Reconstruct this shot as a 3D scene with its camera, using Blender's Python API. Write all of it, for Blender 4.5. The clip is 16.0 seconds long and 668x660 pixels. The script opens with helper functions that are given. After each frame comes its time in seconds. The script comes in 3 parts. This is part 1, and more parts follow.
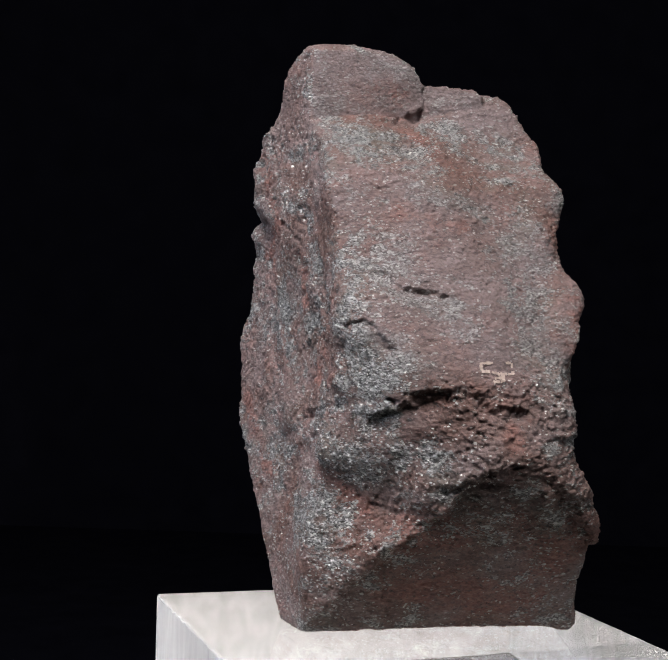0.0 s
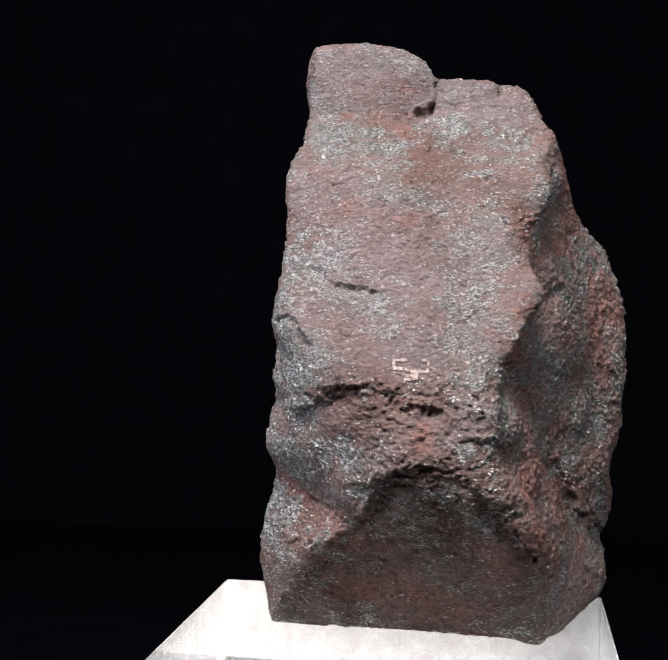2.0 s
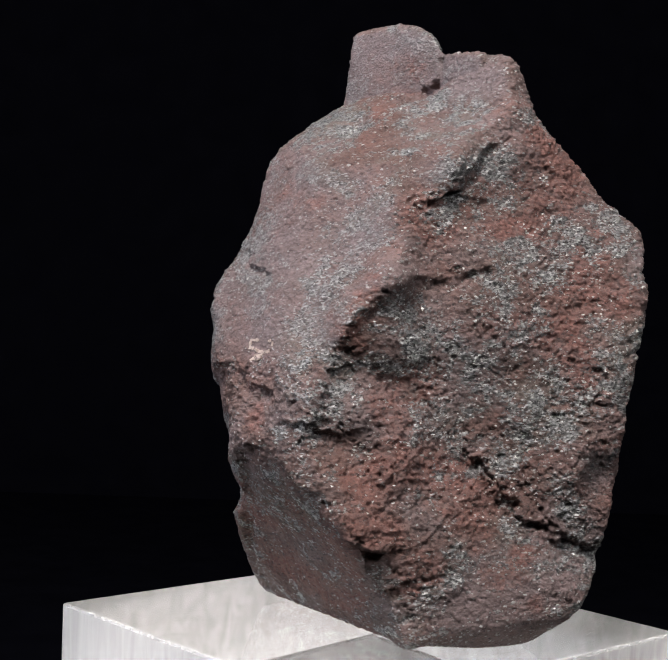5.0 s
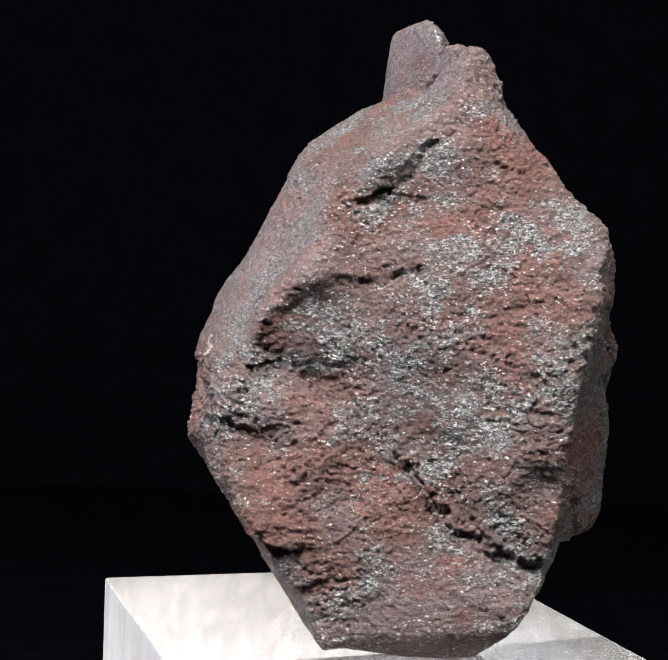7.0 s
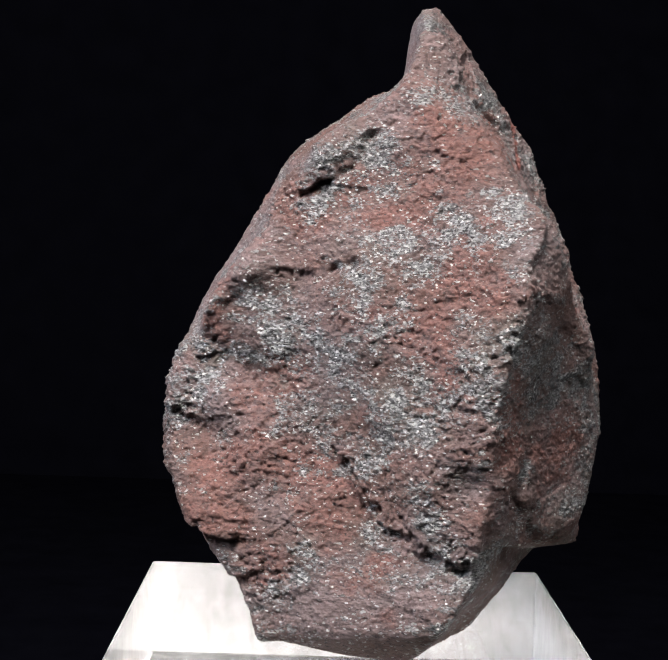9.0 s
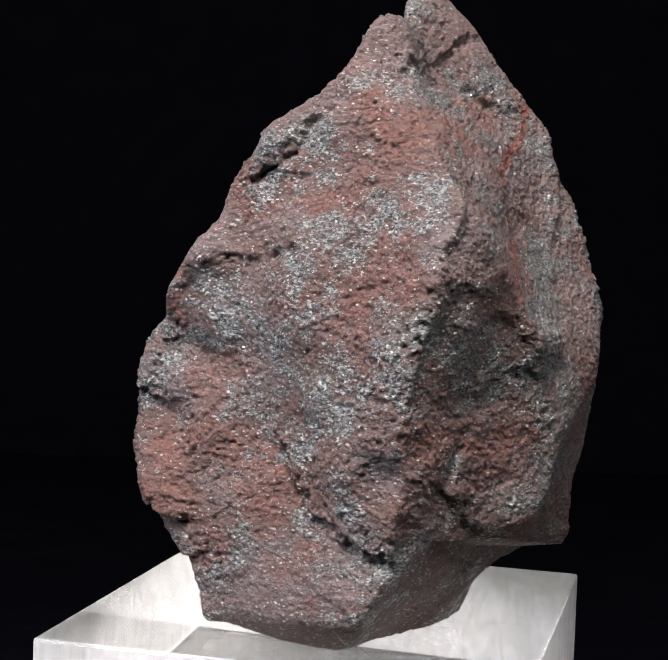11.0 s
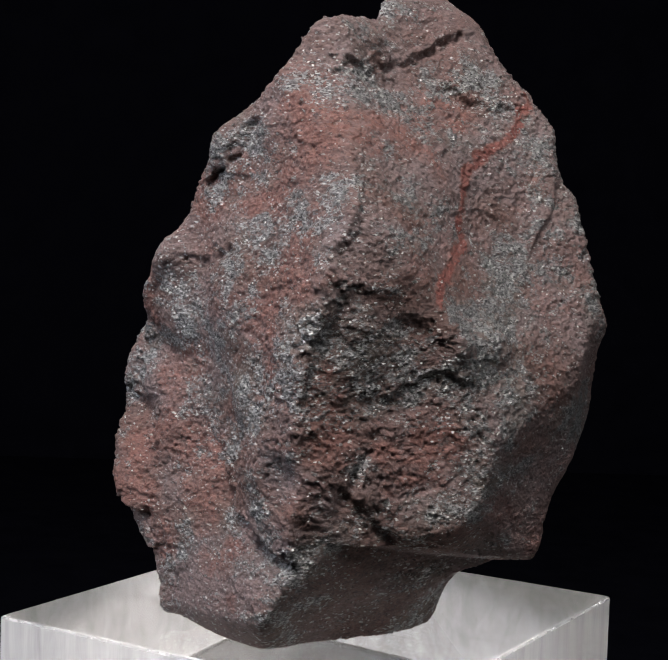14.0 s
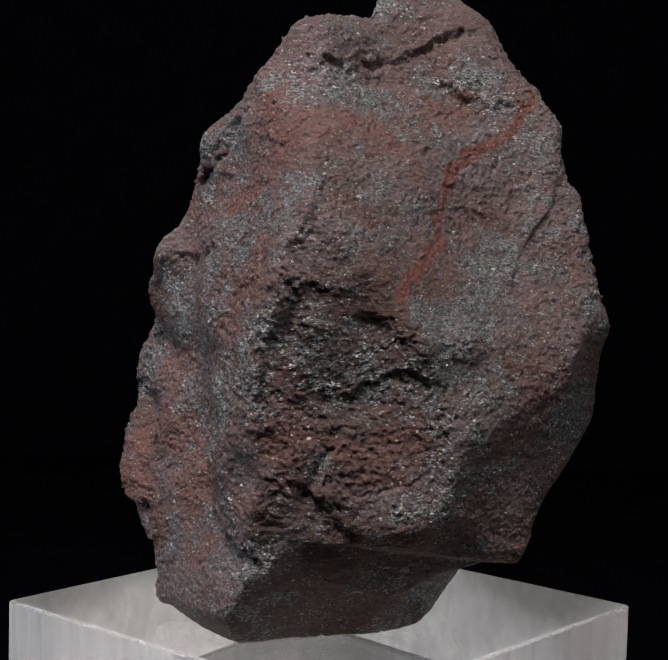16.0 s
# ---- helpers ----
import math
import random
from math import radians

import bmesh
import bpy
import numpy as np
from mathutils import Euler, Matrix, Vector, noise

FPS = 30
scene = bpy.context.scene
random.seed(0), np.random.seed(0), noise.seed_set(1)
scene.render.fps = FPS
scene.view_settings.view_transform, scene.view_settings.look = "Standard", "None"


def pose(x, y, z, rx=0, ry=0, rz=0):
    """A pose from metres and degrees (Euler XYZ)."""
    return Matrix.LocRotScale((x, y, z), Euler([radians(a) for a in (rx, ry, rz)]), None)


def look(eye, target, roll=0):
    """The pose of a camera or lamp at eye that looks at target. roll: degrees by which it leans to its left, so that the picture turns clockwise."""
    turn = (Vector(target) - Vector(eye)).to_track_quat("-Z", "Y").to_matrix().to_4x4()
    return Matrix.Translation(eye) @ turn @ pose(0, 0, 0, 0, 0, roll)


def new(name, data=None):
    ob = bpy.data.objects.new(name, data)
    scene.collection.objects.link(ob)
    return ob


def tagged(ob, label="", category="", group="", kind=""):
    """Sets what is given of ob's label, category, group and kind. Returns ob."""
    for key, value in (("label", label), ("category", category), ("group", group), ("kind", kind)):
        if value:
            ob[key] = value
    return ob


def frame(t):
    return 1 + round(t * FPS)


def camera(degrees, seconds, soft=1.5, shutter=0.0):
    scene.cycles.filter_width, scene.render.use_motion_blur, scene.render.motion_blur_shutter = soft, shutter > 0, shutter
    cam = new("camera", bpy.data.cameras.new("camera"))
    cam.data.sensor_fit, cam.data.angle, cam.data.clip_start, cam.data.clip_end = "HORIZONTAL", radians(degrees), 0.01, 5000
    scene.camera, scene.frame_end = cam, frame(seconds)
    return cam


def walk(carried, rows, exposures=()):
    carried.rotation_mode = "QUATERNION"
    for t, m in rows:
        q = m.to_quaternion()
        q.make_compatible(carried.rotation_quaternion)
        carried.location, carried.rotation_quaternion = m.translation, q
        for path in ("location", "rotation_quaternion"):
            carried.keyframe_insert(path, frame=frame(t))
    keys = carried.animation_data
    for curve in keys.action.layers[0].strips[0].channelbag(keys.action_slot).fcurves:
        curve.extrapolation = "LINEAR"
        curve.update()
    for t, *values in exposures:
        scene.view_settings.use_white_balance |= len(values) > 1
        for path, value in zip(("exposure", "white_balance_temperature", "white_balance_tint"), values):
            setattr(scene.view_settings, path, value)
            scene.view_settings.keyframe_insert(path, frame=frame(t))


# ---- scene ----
cam = camera(25.119, 16.0, soft=1.3)
PATH = [
    (0, (0.00000, -0.25821, 0.05763), (-0.01043, 0.00152, 0.05211), 1.55),
    (0.5, (0.00000, -0.25788, 0.05935), (-0.00996, 0.00183, 0.05223), 1.60),
    (1, (0.00000, -0.25740, 0.05860), (-0.00900, 0.00237, 0.05218), 1.52),
    (1.5, (0.00000, -0.25751, 0.05787), (-0.00791, 0.00230, 0.05194), 1.66),
    (2, (0.00000, -0.25662, 0.05820), (-0.00613, 0.00322, 0.05166), 1.45),
    (2.5, (0.00000, -0.25603, 0.05937), (-0.00379, 0.00380, 0.05067), 1.38),
    (3, (-0.00000, -0.25606, 0.05921), (-0.00217, 0.00376, 0.04972), 1.45),
    (3.5, (0.00000, -0.25628, 0.05921), (-0.00115, 0.00352, 0.04915), 1.63),
    (4, (0.00000, -0.25669, 0.06022), (-0.00061, 0.00306, 0.04887), 1.86),
    (4.2, (0.00000, -0.25663, 0.05978), (-0.00053, 0.00314, 0.04889), 1.96),
    (6.3, (0.00000, -0.25777, 0.06341), (0.00033, 0.00181, 0.04878), 2.00),
    (6.5, (0.00000, -0.25780, 0.06330), (0.00038, 0.00180, 0.04879), 2.03),
    (7, (0.00000, -0.25817, 0.06281), (0.00000, 0.00145, 0.04876), 2.10),
    (7.5, (0.00000, -0.25861, 0.06393), (-0.00049, 0.00096, 0.04888), 2.11),
    (8, (0.00000, -0.25839, 0.06320), (-0.00052, 0.00122, 0.04900), 2.09),
    (8.5, (0.00000, -0.25802, 0.06373), (-0.00021, 0.00154, 0.04852), 2.16),
    (9, (-0.00000, -0.25700, 0.06368), (0.00047, 0.00250, 0.04763), 1.85),
    (9.2, (0.00000, -0.25668, 0.06388), (0.00057, 0.00278, 0.04717), 1.79),
    (11.3, (0.00000, -0.25655, 0.06530), (0.00137, 0.00267, 0.04530), 1.94),
    (11.5, (0.00000, -0.25664, 0.06519), (0.00137, 0.00260, 0.04538), 1.85),
    (12, (0.00000, -0.25639, 0.06524), (0.00146, 0.00285, 0.04547), 1.87),
    (12.5, (0.00000, -0.25646, 0.06554), (0.00159, 0.00277, 0.04548), 1.88),
    (13, (0.00000, -0.25651, 0.06563), (0.00174, 0.00272, 0.04562), 1.85),
    (13.5, (0.00000, -0.25684, 0.06577), (0.00175, 0.00238, 0.04571), 1.82),
    (14, (-0.00000, -0.25696, 0.06562), (0.00171, 0.00228, 0.04584), 1.76),
    (14.5, (0.00000, -0.25703, 0.06573), (0.00174, 0.00220, 0.04589), 1.76),
    (15, (0.00000, -0.25726, 0.06601), (0.00133, 0.00195, 0.04580), 1.59),
    (15.5, (0.00000, -0.25770, 0.06643), (0.00085, 0.00148, 0.04572), 1.61),
    (16, (0.00000, -0.25786, 0.06613), (0.00005, 0.00133, 0.04559), 1.60),
]
EXPOSURES = ((0, -0.03), (0.5, 0.24), (1.5, 0.33), (3.5, 0.03), (4.2, -0.08), (6.5, 0.12), (7, 0.32), (8, 0.40), (9, 0.33), (11.5, 0.15), (12, 0.14), (13.5, -0.13), (14.5, -0.45), (16, -0.88))
walk(cam, [(t, look(eye, target, roll)) for t, eye, target, roll in PATH], EXPOSURES)

# ---- light: a studio in the dark, soft boxes over and beside the camera ----
world = bpy.data.worlds.new("dark_studio")
scene.world = world
world.use_nodes = True
world.node_tree.nodes["Background"].inputs[0].default_value = (0.02, 0.02, 0.022, 1)
world.node_tree.nodes["Background"].inputs[1].default_value = 0.0


def soft_box(name, eye, target, width, height, watts, colour):
    lamp = bpy.data.lights.new(name, "AREA")
    lamp.shape, lamp.size, lamp.size_y, lamp.energy, lamp.color = "RECTANGLE", width, height, watts, colour
    new(name, lamp).matrix_world = look(eye, target)


soft_box("key_light", (-0.10, -0.30, 0.56), (0, 0, 0.04), 0.20, 0.16, 6.3, (1.0, 0.97, 0.98))
soft_box("side_light", (-0.46, -0.13, 0.26), (0, 0, 0.04), 0.14, 0.14, 1.7, (0.76, 0.84, 1.0))
soft_box("right_light", (0.38, -0.26, 0.40), (0, 0, 0.04), 0.14, 0.14, 1.1, (0.90, 0.94, 1.0))
# unseen fill spot, added only to brighten the sides of the block
lamp = bpy.data.lights.new("block_fill", "SPOT")
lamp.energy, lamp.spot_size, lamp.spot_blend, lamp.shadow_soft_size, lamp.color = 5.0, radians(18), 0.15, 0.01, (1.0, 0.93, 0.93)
new("block_fill", lamp).matrix_world = look((0.16, -0.27, -0.06), (0, 0, -0.055))


# ---- materials ----
def shader(name):
    m = bpy.data.materials.new(name)
    m.use_nodes = True
    t = m.node_tree
    return m, t, t.nodes["Principled BSDF"]


def node(t, kind, settings=None, **inputs):
    n = t.nodes.new(kind)
    for key, value in (settings or {}).items():
        if key == "operation":
            n.operation = value
        elif key == "blend":
            n.data_type, n.blend_type = "RGBA", value
        elif key == "feature":
            n.feature = value
        elif key == "attribute":
            n.attribute_name = value
        elif key == "type":
            n.vector_type = value
    for key, value in inputs.items():
        sock = n.inputs[int(key[1:])] if key[0] == "i" and key[1:].isdigit() else n.inputs[key]
        if isinstance(value, bpy.types.NodeSocket):
            t.links.new(value, sock)
        else:
            sock.default_value = value
    return n


def scaled(t, vector, x, y, z):
    return node(t, "ShaderNodeVectorMath", {"operation": "MULTIPLY"}, i0=vector, i1=(x, y, z)).outputs[0]


def noise_of(t, vector, scale, detail=6.0, rough=0.6, warp=0.0):
    return node(t, "ShaderNodeTexNoise", None, Vector=vector, Scale=scale, Detail=detail, Roughness=rough, Distortion=warp)


def span(t, value, low, high, to_low=0.0, to_high=1.0):
    n = node(t, "ShaderNodeMapRange", None, i0=value, i1=low, i2=high, i3=to_low, i4=to_high)
    return n.outputs[0]


def sums(t, operation, a, b):
    n = node(t, "ShaderNodeMath", {"operation": operation}, i0=a, i1=b)
    return n.outputs[0]


def blend(t, factor, a, b):
    n = node(t, "ShaderNodeMix", {"blend": "MIX"}, i0=factor, i6=a, i7=b)
    return n.outputs[2]


def hematite():
    m, t, p = shader("specular_hematite_ore")
    at = node(t, "ShaderNodeTexCoord").outputs["Object"]
    flat = scaled(t, at, 1, 1, 1.35)
    tone = node(t, "ShaderNodeAttribute", {"attribute": "tone"})
    parts = node(t, "ShaderNodeSeparateColor", None, i0=tone.outputs["Color"])
    rusty, silvery, smooth = parts.outputs[0], parts.outputs[1], parts.outputs[2]
    broad = noise_of(t, flat, 75, 5, 0.6, 0.6).outputs[0]
    mid = noise_of(t, flat, 330, 7, 0.68, 0.3).outputs[0]
    fine = noise_of(t, flat, 1300, 5, 0.7).outputs[0]
    tint = noise_of(t, flat, 190, 6, 0.65, 0.5).outputs[0]
    flake = node(t, "ShaderNodeTexVoronoi", None, Vector=scaled(t, at, 1, 1, 1.9), Scale=1700.0, Randomness=1.0)
    speck = node(t, "ShaderNodeTexVoronoi", None, Vector=scaled(t, at, 1, 1, 1.8), Scale=2700.0, Randomness=1.0)
    chance = node(t, "ShaderNodeSeparateColor", None, i0=flake.outputs["Color"])
    chance2 = node(t, "ShaderNodeSeparateColor", None, i0=speck.outputs["Color"])
    # dusty ground colour, from brown grey to mauve grey, grain by grain
    zone = noise_of(t, flat, 42, 5, 0.6, 0.8).outputs[0]
    zone2 = noise_of(t, node(t, "ShaderNodeVectorMath", {"operation": "ADD"}, i0=flat, i1=(3.1, 1.7, 2.3)).outputs[0], 60, 5, 0.6, 0.6).outputs[0]
    ground = blend(t, span(t, zone, 0.40, 0.58), (0.150, 0.084, 0.068, 1), (0.220, 0.156, 0.146, 1))
    ground = blend(t, span(t, zone2, 0.50, 0.66, 0.0, 0.8), ground, (0.180, 0.152, 0.126, 1))
    ground = blend(t, sums(t, "MULTIPLY", smooth, 0.65), ground, (0.206, 0.162, 0.164, 1))
    ground = blend(t, span(t, mid, 0.34, 0.54, 0.3, 0.0), ground, (0.070, 0.052, 0.048, 1))
    # red ochre
    red = blend(t, span(t, fine, 0.3, 0.7), (0.165, 0.070, 0.055, 1), (0.27, 0.130, 0.104, 1))
    where = sums(t, "ADD", sums(t, "MULTIPLY", rusty, 0.74), span(t, broad, 0.45, 0.72, 0.0, 0.72))
    where = sums(t, "MULTIPLY", where, span(t, mid, 0.32, 0.56, 0.25, 1.2))
    where = sums(t, "MULTIPLY", where, span(t, smooth, 0.0, 1.0, 1.0, 0.6))
    where = sums(t, "MULTIPLY", where, span(t, chance.outputs[2], 0.0, 0.35, 0.45, 1.0))
    seam = span(t, rusty, 1.02, 1.3)
    where = sums(t, "MAXIMUM", where, seam)
    ground = blend(t, span(t, where, 0.05, 0.95, 0.0, 0.95), ground, red)
    ground = blend(t, sums(t, "MULTIPLY", seam, span(t, mid, 0.35, 0.6, 0.45, 1.0)), ground, (0.215, 0.070, 0.054, 1))
    shade = sums(t, "MULTIPLY", span(t, chance.outputs[1], 0.0, 1.0, 0.82, 1.15), span(t, chance2.outputs[0], 0.0, 1.0, 0.85, 1.13))
    ground = node(t, "ShaderNodeMix", {"blend": "MULTIPLY"}, i0=1.0, i6=ground, i7=node(t, "ShaderNodeCombineColor", None, i0=shade, i1=shade, i2=shade).outputs[0]).outputs[2]
    # soft grey patches of fine metallic grain, and a few glinting flakes
    grey = sums(t, "ADD", sums(t, "MULTIPLY", silvery, 0.45), sums(t, "ADD", span(t, tint, 0.40, 0.66, 0.10, 0.80), span(t, zone2, 0.42, 0.62, -0.32, 0.46)))
    grey = sums(t, "SUBTRACT", grey, sums(t, "MULTIPLY", rusty, 0.25))
    grey = sums(t, "MULTIPLY", grey, span(t, mid, 0.36, 0.60, 0.15, 1.25))
    cover = span(t, sums(t, "ADD", grey, sums(t, "MULTIPLY", chance2.outputs[0], 0.5)), 0.62, 0.92)
    steel = blend(t, sums(t, "POWER", chance2.outputs[1], 1.3), (0.078, 0.078, 0.078, 1), (0.425, 0.425, 0.412, 1))
    cover = sums(t, "MULTIPLY", cover, sums(t, "SUBTRACT", sums(t, "SUBTRACT", 1.0, sums(t, "MULTIPLY", smooth, 0.55)), sums(t, "MULTIPLY", seam, 0.65)))
    colour = blend(t, sums(t, "MULTIPLY", cover, 0.85), ground, steel)
    glint = span(t, sums(t, "ADD", chance2.outputs[2], sums(t, "MULTIPLY", grey, 0.10)), 0.967, 0.990)
    flash = span(t, sums(t, "ADD", chance.outputs[0], sums(t, "MULTIPLY", grey, 0.06)), 0.985, 1.0)
    glint = sums(t, "MULTIPLY", sums(t, "MAXIMUM", glint, flash), sums(t, "SUBTRACT", 1.0, sums(t, "MULTIPLY", smooth, 0.6)))
    colour = blend(t, sums(t, "MULTIPLY", glint, 0.8), colour, (0.50, 0.49, 0.46, 1))
    metal = sums(t, "MAXIMUM", sums(t, "MULTIPLY", cover, 0.58), glint)
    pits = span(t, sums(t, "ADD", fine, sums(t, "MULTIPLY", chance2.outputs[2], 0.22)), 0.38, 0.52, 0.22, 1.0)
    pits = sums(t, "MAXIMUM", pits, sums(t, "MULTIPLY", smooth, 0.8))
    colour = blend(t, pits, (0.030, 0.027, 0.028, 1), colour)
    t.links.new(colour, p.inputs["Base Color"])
    p.inputs["Specular IOR Level"].default_value = 0.42
    t.links.new(sums(t, "MULTIPLY", metal, 0.8), p.inputs["Metallic"])
    t.links.new(span(t, metal, 0, 1, 0.60, 0.28), p.inputs["Roughness"])
    # relief, and each flake lies its own way
    height = sums(t, "ADD", sums(t, "MULTIPLY", mid, 1.6), sums(t, "MULTIPLY", fine, 1.2))
    height = sums(t, "ADD", height, sums(t, "MULTIPLY", chance.outputs[2], 0.5))
    height = sums(t, "ADD", height, sums(t, "MULTIPLY", chance2.outputs[1], 0.25))
    bump = node(t, "ShaderNodeBump", None, Strength=0.9, Distance=0.00042, Height=height)
    lean = node(t, "ShaderNodeVectorMath", {"operation": "SUBTRACT"}, i0=speck.outputs["Color"], i1=(0.5, 0.5, 0.5)).outputs[0]
    size = node(t, "ShaderNodeVectorMath", {"operation": "SCALE"}, i0=lean)
    t.links.new(sums(t, "MULTIPLY", metal, 0.75), size.inputs["Scale"])
    tilted = node(t, "ShaderNodeVectorMath", {"operation": "ADD"}, i0=bump.outputs[0], i1=size.outputs[0])
    unit = node(t, "ShaderNodeVectorMath", {"operation": "NORMALIZE"}, i0=tilted.outputs[0])
    t.links.new(unit.outputs[0], p.inputs["Normal"])
    return m


def acrylic():
    m, t, p = shader("clear_cast_acrylic")
    at = node(t, "ShaderNodeTexCoord").outputs["Object"]
    p.inputs["Base Color"].default_value = (0.97, 0.98, 0.96, 1)
    p.inputs["Transmission Weight"].default_value = 1.0
    p.inputs["IOR"].default_value = 1.49
    smear = noise_of(t, scaled(t, at, 30, 30, 6), 1.0, 8, 0.6, 3.0).outputs[0]
    t.links.new(span(t, smear, 0.3, 0.7, 0.02, 0.06), p.inputs["Roughness"])
    # dust and scratches scatter light; the sides' larger white share also imitates their glow
    white_scatter = node(t, "ShaderNodeBsdfDiffuse", None, Color=(0.80, 0.785, 0.765, 1))
    mix = node(t, "ShaderNodeMixShader", None, i1=p.outputs[0], i2=white_scatter.outputs[0])
    facing = node(t, "ShaderNodeSeparateXYZ", None, i0=node(t, "ShaderNodeTexCoord").outputs["Normal"]).outputs[2]
    sawn_glow = span(t, noise_of(t, scaled(t, at, 260, 260, 36), 1.0, 5, 0.65, 0.8).outputs[0], 0.3, 0.7, 0.34, 0.56)
    swirl = span(t, noise_of(t, scaled(t, at, 900, 70, 70), 1.0, 3, 0.6, 0.8).outputs[0], 0.60, 0.70, 0.01, 0.10)
    polished = sums(t, "ADD", swirl, span(t, smear, 0.4, 0.7, 0.0, 0.06))
    share = sums(t, "ADD", sums(t, "MULTIPLY", facing, polished), sums(t, "MULTIPLY", sums(t, "SUBTRACT", 1.0, facing), sawn_glow))
    t.links.new(share, mix.inputs[0])
    t.links.new(mix.outputs[0], t.nodes["Material Output"].inputs[0])
    return m


def plain(name, low, high, rough, scale):
    m, t, p = shader(name)
    at = node(t, "ShaderNodeTexCoord").outputs["Object"]
    n = noise_of(t, at, scale, 7, 0.6).outputs[0]
    t.links.new(blend(t, span(t, n, 0.3, 0.7), (*low, 1), (*high, 1)), p.inputs["Base Color"])
    p.inputs["Roughness"].default_value = rough
    bump = node(t, "ShaderNodeBump", None, Strength=0.05, Distance=0.0002, Height=noise_of(t, at, scale * 4, 4).outputs[0])
    t.links.new(bump.outputs[0], p.inputs["Normal"])
    return m


ORE = hematite()
ACRYLIC = acrylic()
WHITE = plain("white_plastic", (0.084, 0.083, 0.068), (0.104, 0.102, 0.086), 0.12, 40)
WHITE.node_tree.nodes["Principled BSDF"].inputs["IOR"].default_value = 1.7
CREAM = plain("cream_paint", (0.34, 0.25, 0.21), (0.50, 0.40, 0.34), 0.7, 900)
BLACK = plain("black_velvet", (0.0020, 0.0020, 0.0032), (0.0030, 0.0030, 0.0046), 1.0, 60)
BLACK.node_tree.nodes["Principled BSDF"].inputs["Specular IOR Level"].default_value = 0.0


# ---- setting ----
def link(name, bm, material, parent=None, label=""):
    me = bpy.data.meshes.new(name)
    bm.to_mesh(me)
    bm.free()
    me.materials.append(material)
    ob = new(name, me)
    ob.parent = parent
    return tagged(ob, label)


def slab(name, x0, x1, y0, y1, z0, z1, material):
    bm = bmesh.new()
    bmesh.ops.create_cube(bm, size=1)
    for v in bm.verts:
        v.co = Vector(((x0 + x1) / 2 + v.co.x * (x1 - x0), (y0 + y1) / 2 + v.co.y * (y1 - y0), (z0 + z1) / 2 + v.co.z * (z1 - z0)))
    return tagged(link(name, bm, material), kind="structure")


TABLE = -0.095
slab("floor", -1.5, 1.5, -1.5, 1.5, TABLE - 0.02, TABLE, BLACK)
slab("backdrop", -1.5, 1.5, 0.70, 0.72, TABLE, 1.4, BLACK)
slab("wall_south", -1.5, 1.5, -1.5, -1.48, TABLE, 1.4, BLACK)
slab("wall_west", -1.52, -1.5, -1.5, 0.72, TABLE, 1.4, BLACK)
slab("wall_east", 1.5, 1.52, -1.5, 0.72, TABLE, 1.4, BLACK)
slab("ceiling", -1.5, 1.5, -1.5, 0.72, 1.4, 1.42, BLACK)

# ---- turntable and block; all that turns has its origin on the axis ----
AXIS_X, AXIS_Y = -5.7, -4.4  # millimetres, in the block's own measure


def turntable():
    bm = bmesh.new()
    bmesh.ops.create_cone(bm, cap_ends=True, segments=96, radius1=0.075, radius2=0.075, depth=0.0195)
    bmesh.ops.bevel(bm, geom=[e for e in bm.edges if abs(e.verts[0].co.z - e.verts[1].co.z) < 1e-6], offset=0.0015, segments=3, profile=0.5, affect="EDGES")
    bmesh.ops.translate(bm, verts=bm.verts, vec=(0, 0, TABLE + 0.0195 / 2))
    return tagged(link("turntable", bm, WHITE), "round white plastic turntable plate under the acrylic block", "turntable")


def acrylic_block():
    bm = bmesh.new()
    bmesh.ops.create_cube(bm, size=0.075)
    bmesh.ops.bevel(bm, geom=bm.edges[:], offset=0.0005, segments=2, profile=0.5, affect="EDGES")
    bmesh.ops.translate(bm, verts=bm.verts, vec=(-AXIS_X / 1000, -AXIS_Y / 1000, -0.03775))
    ob = tagged(link("acrylic_block", bm, ACRYLIC), "clear scuffed acrylic display block on a white turntable", "display block")
    ob.visible_shadow = False
    return ob


# ---- the ore specimen: split faces, hollows and lumps, then grain ----
# breaks that undercut the foot: way, distance, height of the brow over them, its rise and its slope along x
UNDERCUTS = ((-98.2, -33.6, 8.1, 28.3, 0.25, 0.0), (68.9, -23.6, 21.5, 12.2, 0.2, 0.2))
BODY, KNOB, LUMPS, LEDGES, GROOVES, TONES = [], [], [], [], [], []


def way(az, el):
    return math.cos(radians(az)) * math.cos(radians(el)), math.sin(radians(az)) * math.cos(radians(el)), math.sin(radians(el))


def body(az, el, far):
    BODY.append((*way(az, el), far))


def knob(az, el, far):
    KNOB.append((*way(az, el), far))


def lump(x, y, z, size, high):
    LUMPS.append((x, y, z, size, high))


def ledge(depth, reach, proud, *line):
    """A broken step along a line: it stands proud on one side and falls back on the other."""
    LEDGES.append((depth, reach, np.array(proud), np.array(line)))


def groove(width, depth, *line):
    GROOVES.append((width, depth, np.array(line)))


def rust(width, *line):
    TONES.append((0, width, np.array(line)))


def vein(width, *line):
    TONES.append((2, width, np.array(line)))


def silver(width, *line):
    TONES.append((1, width, np.array(line)))


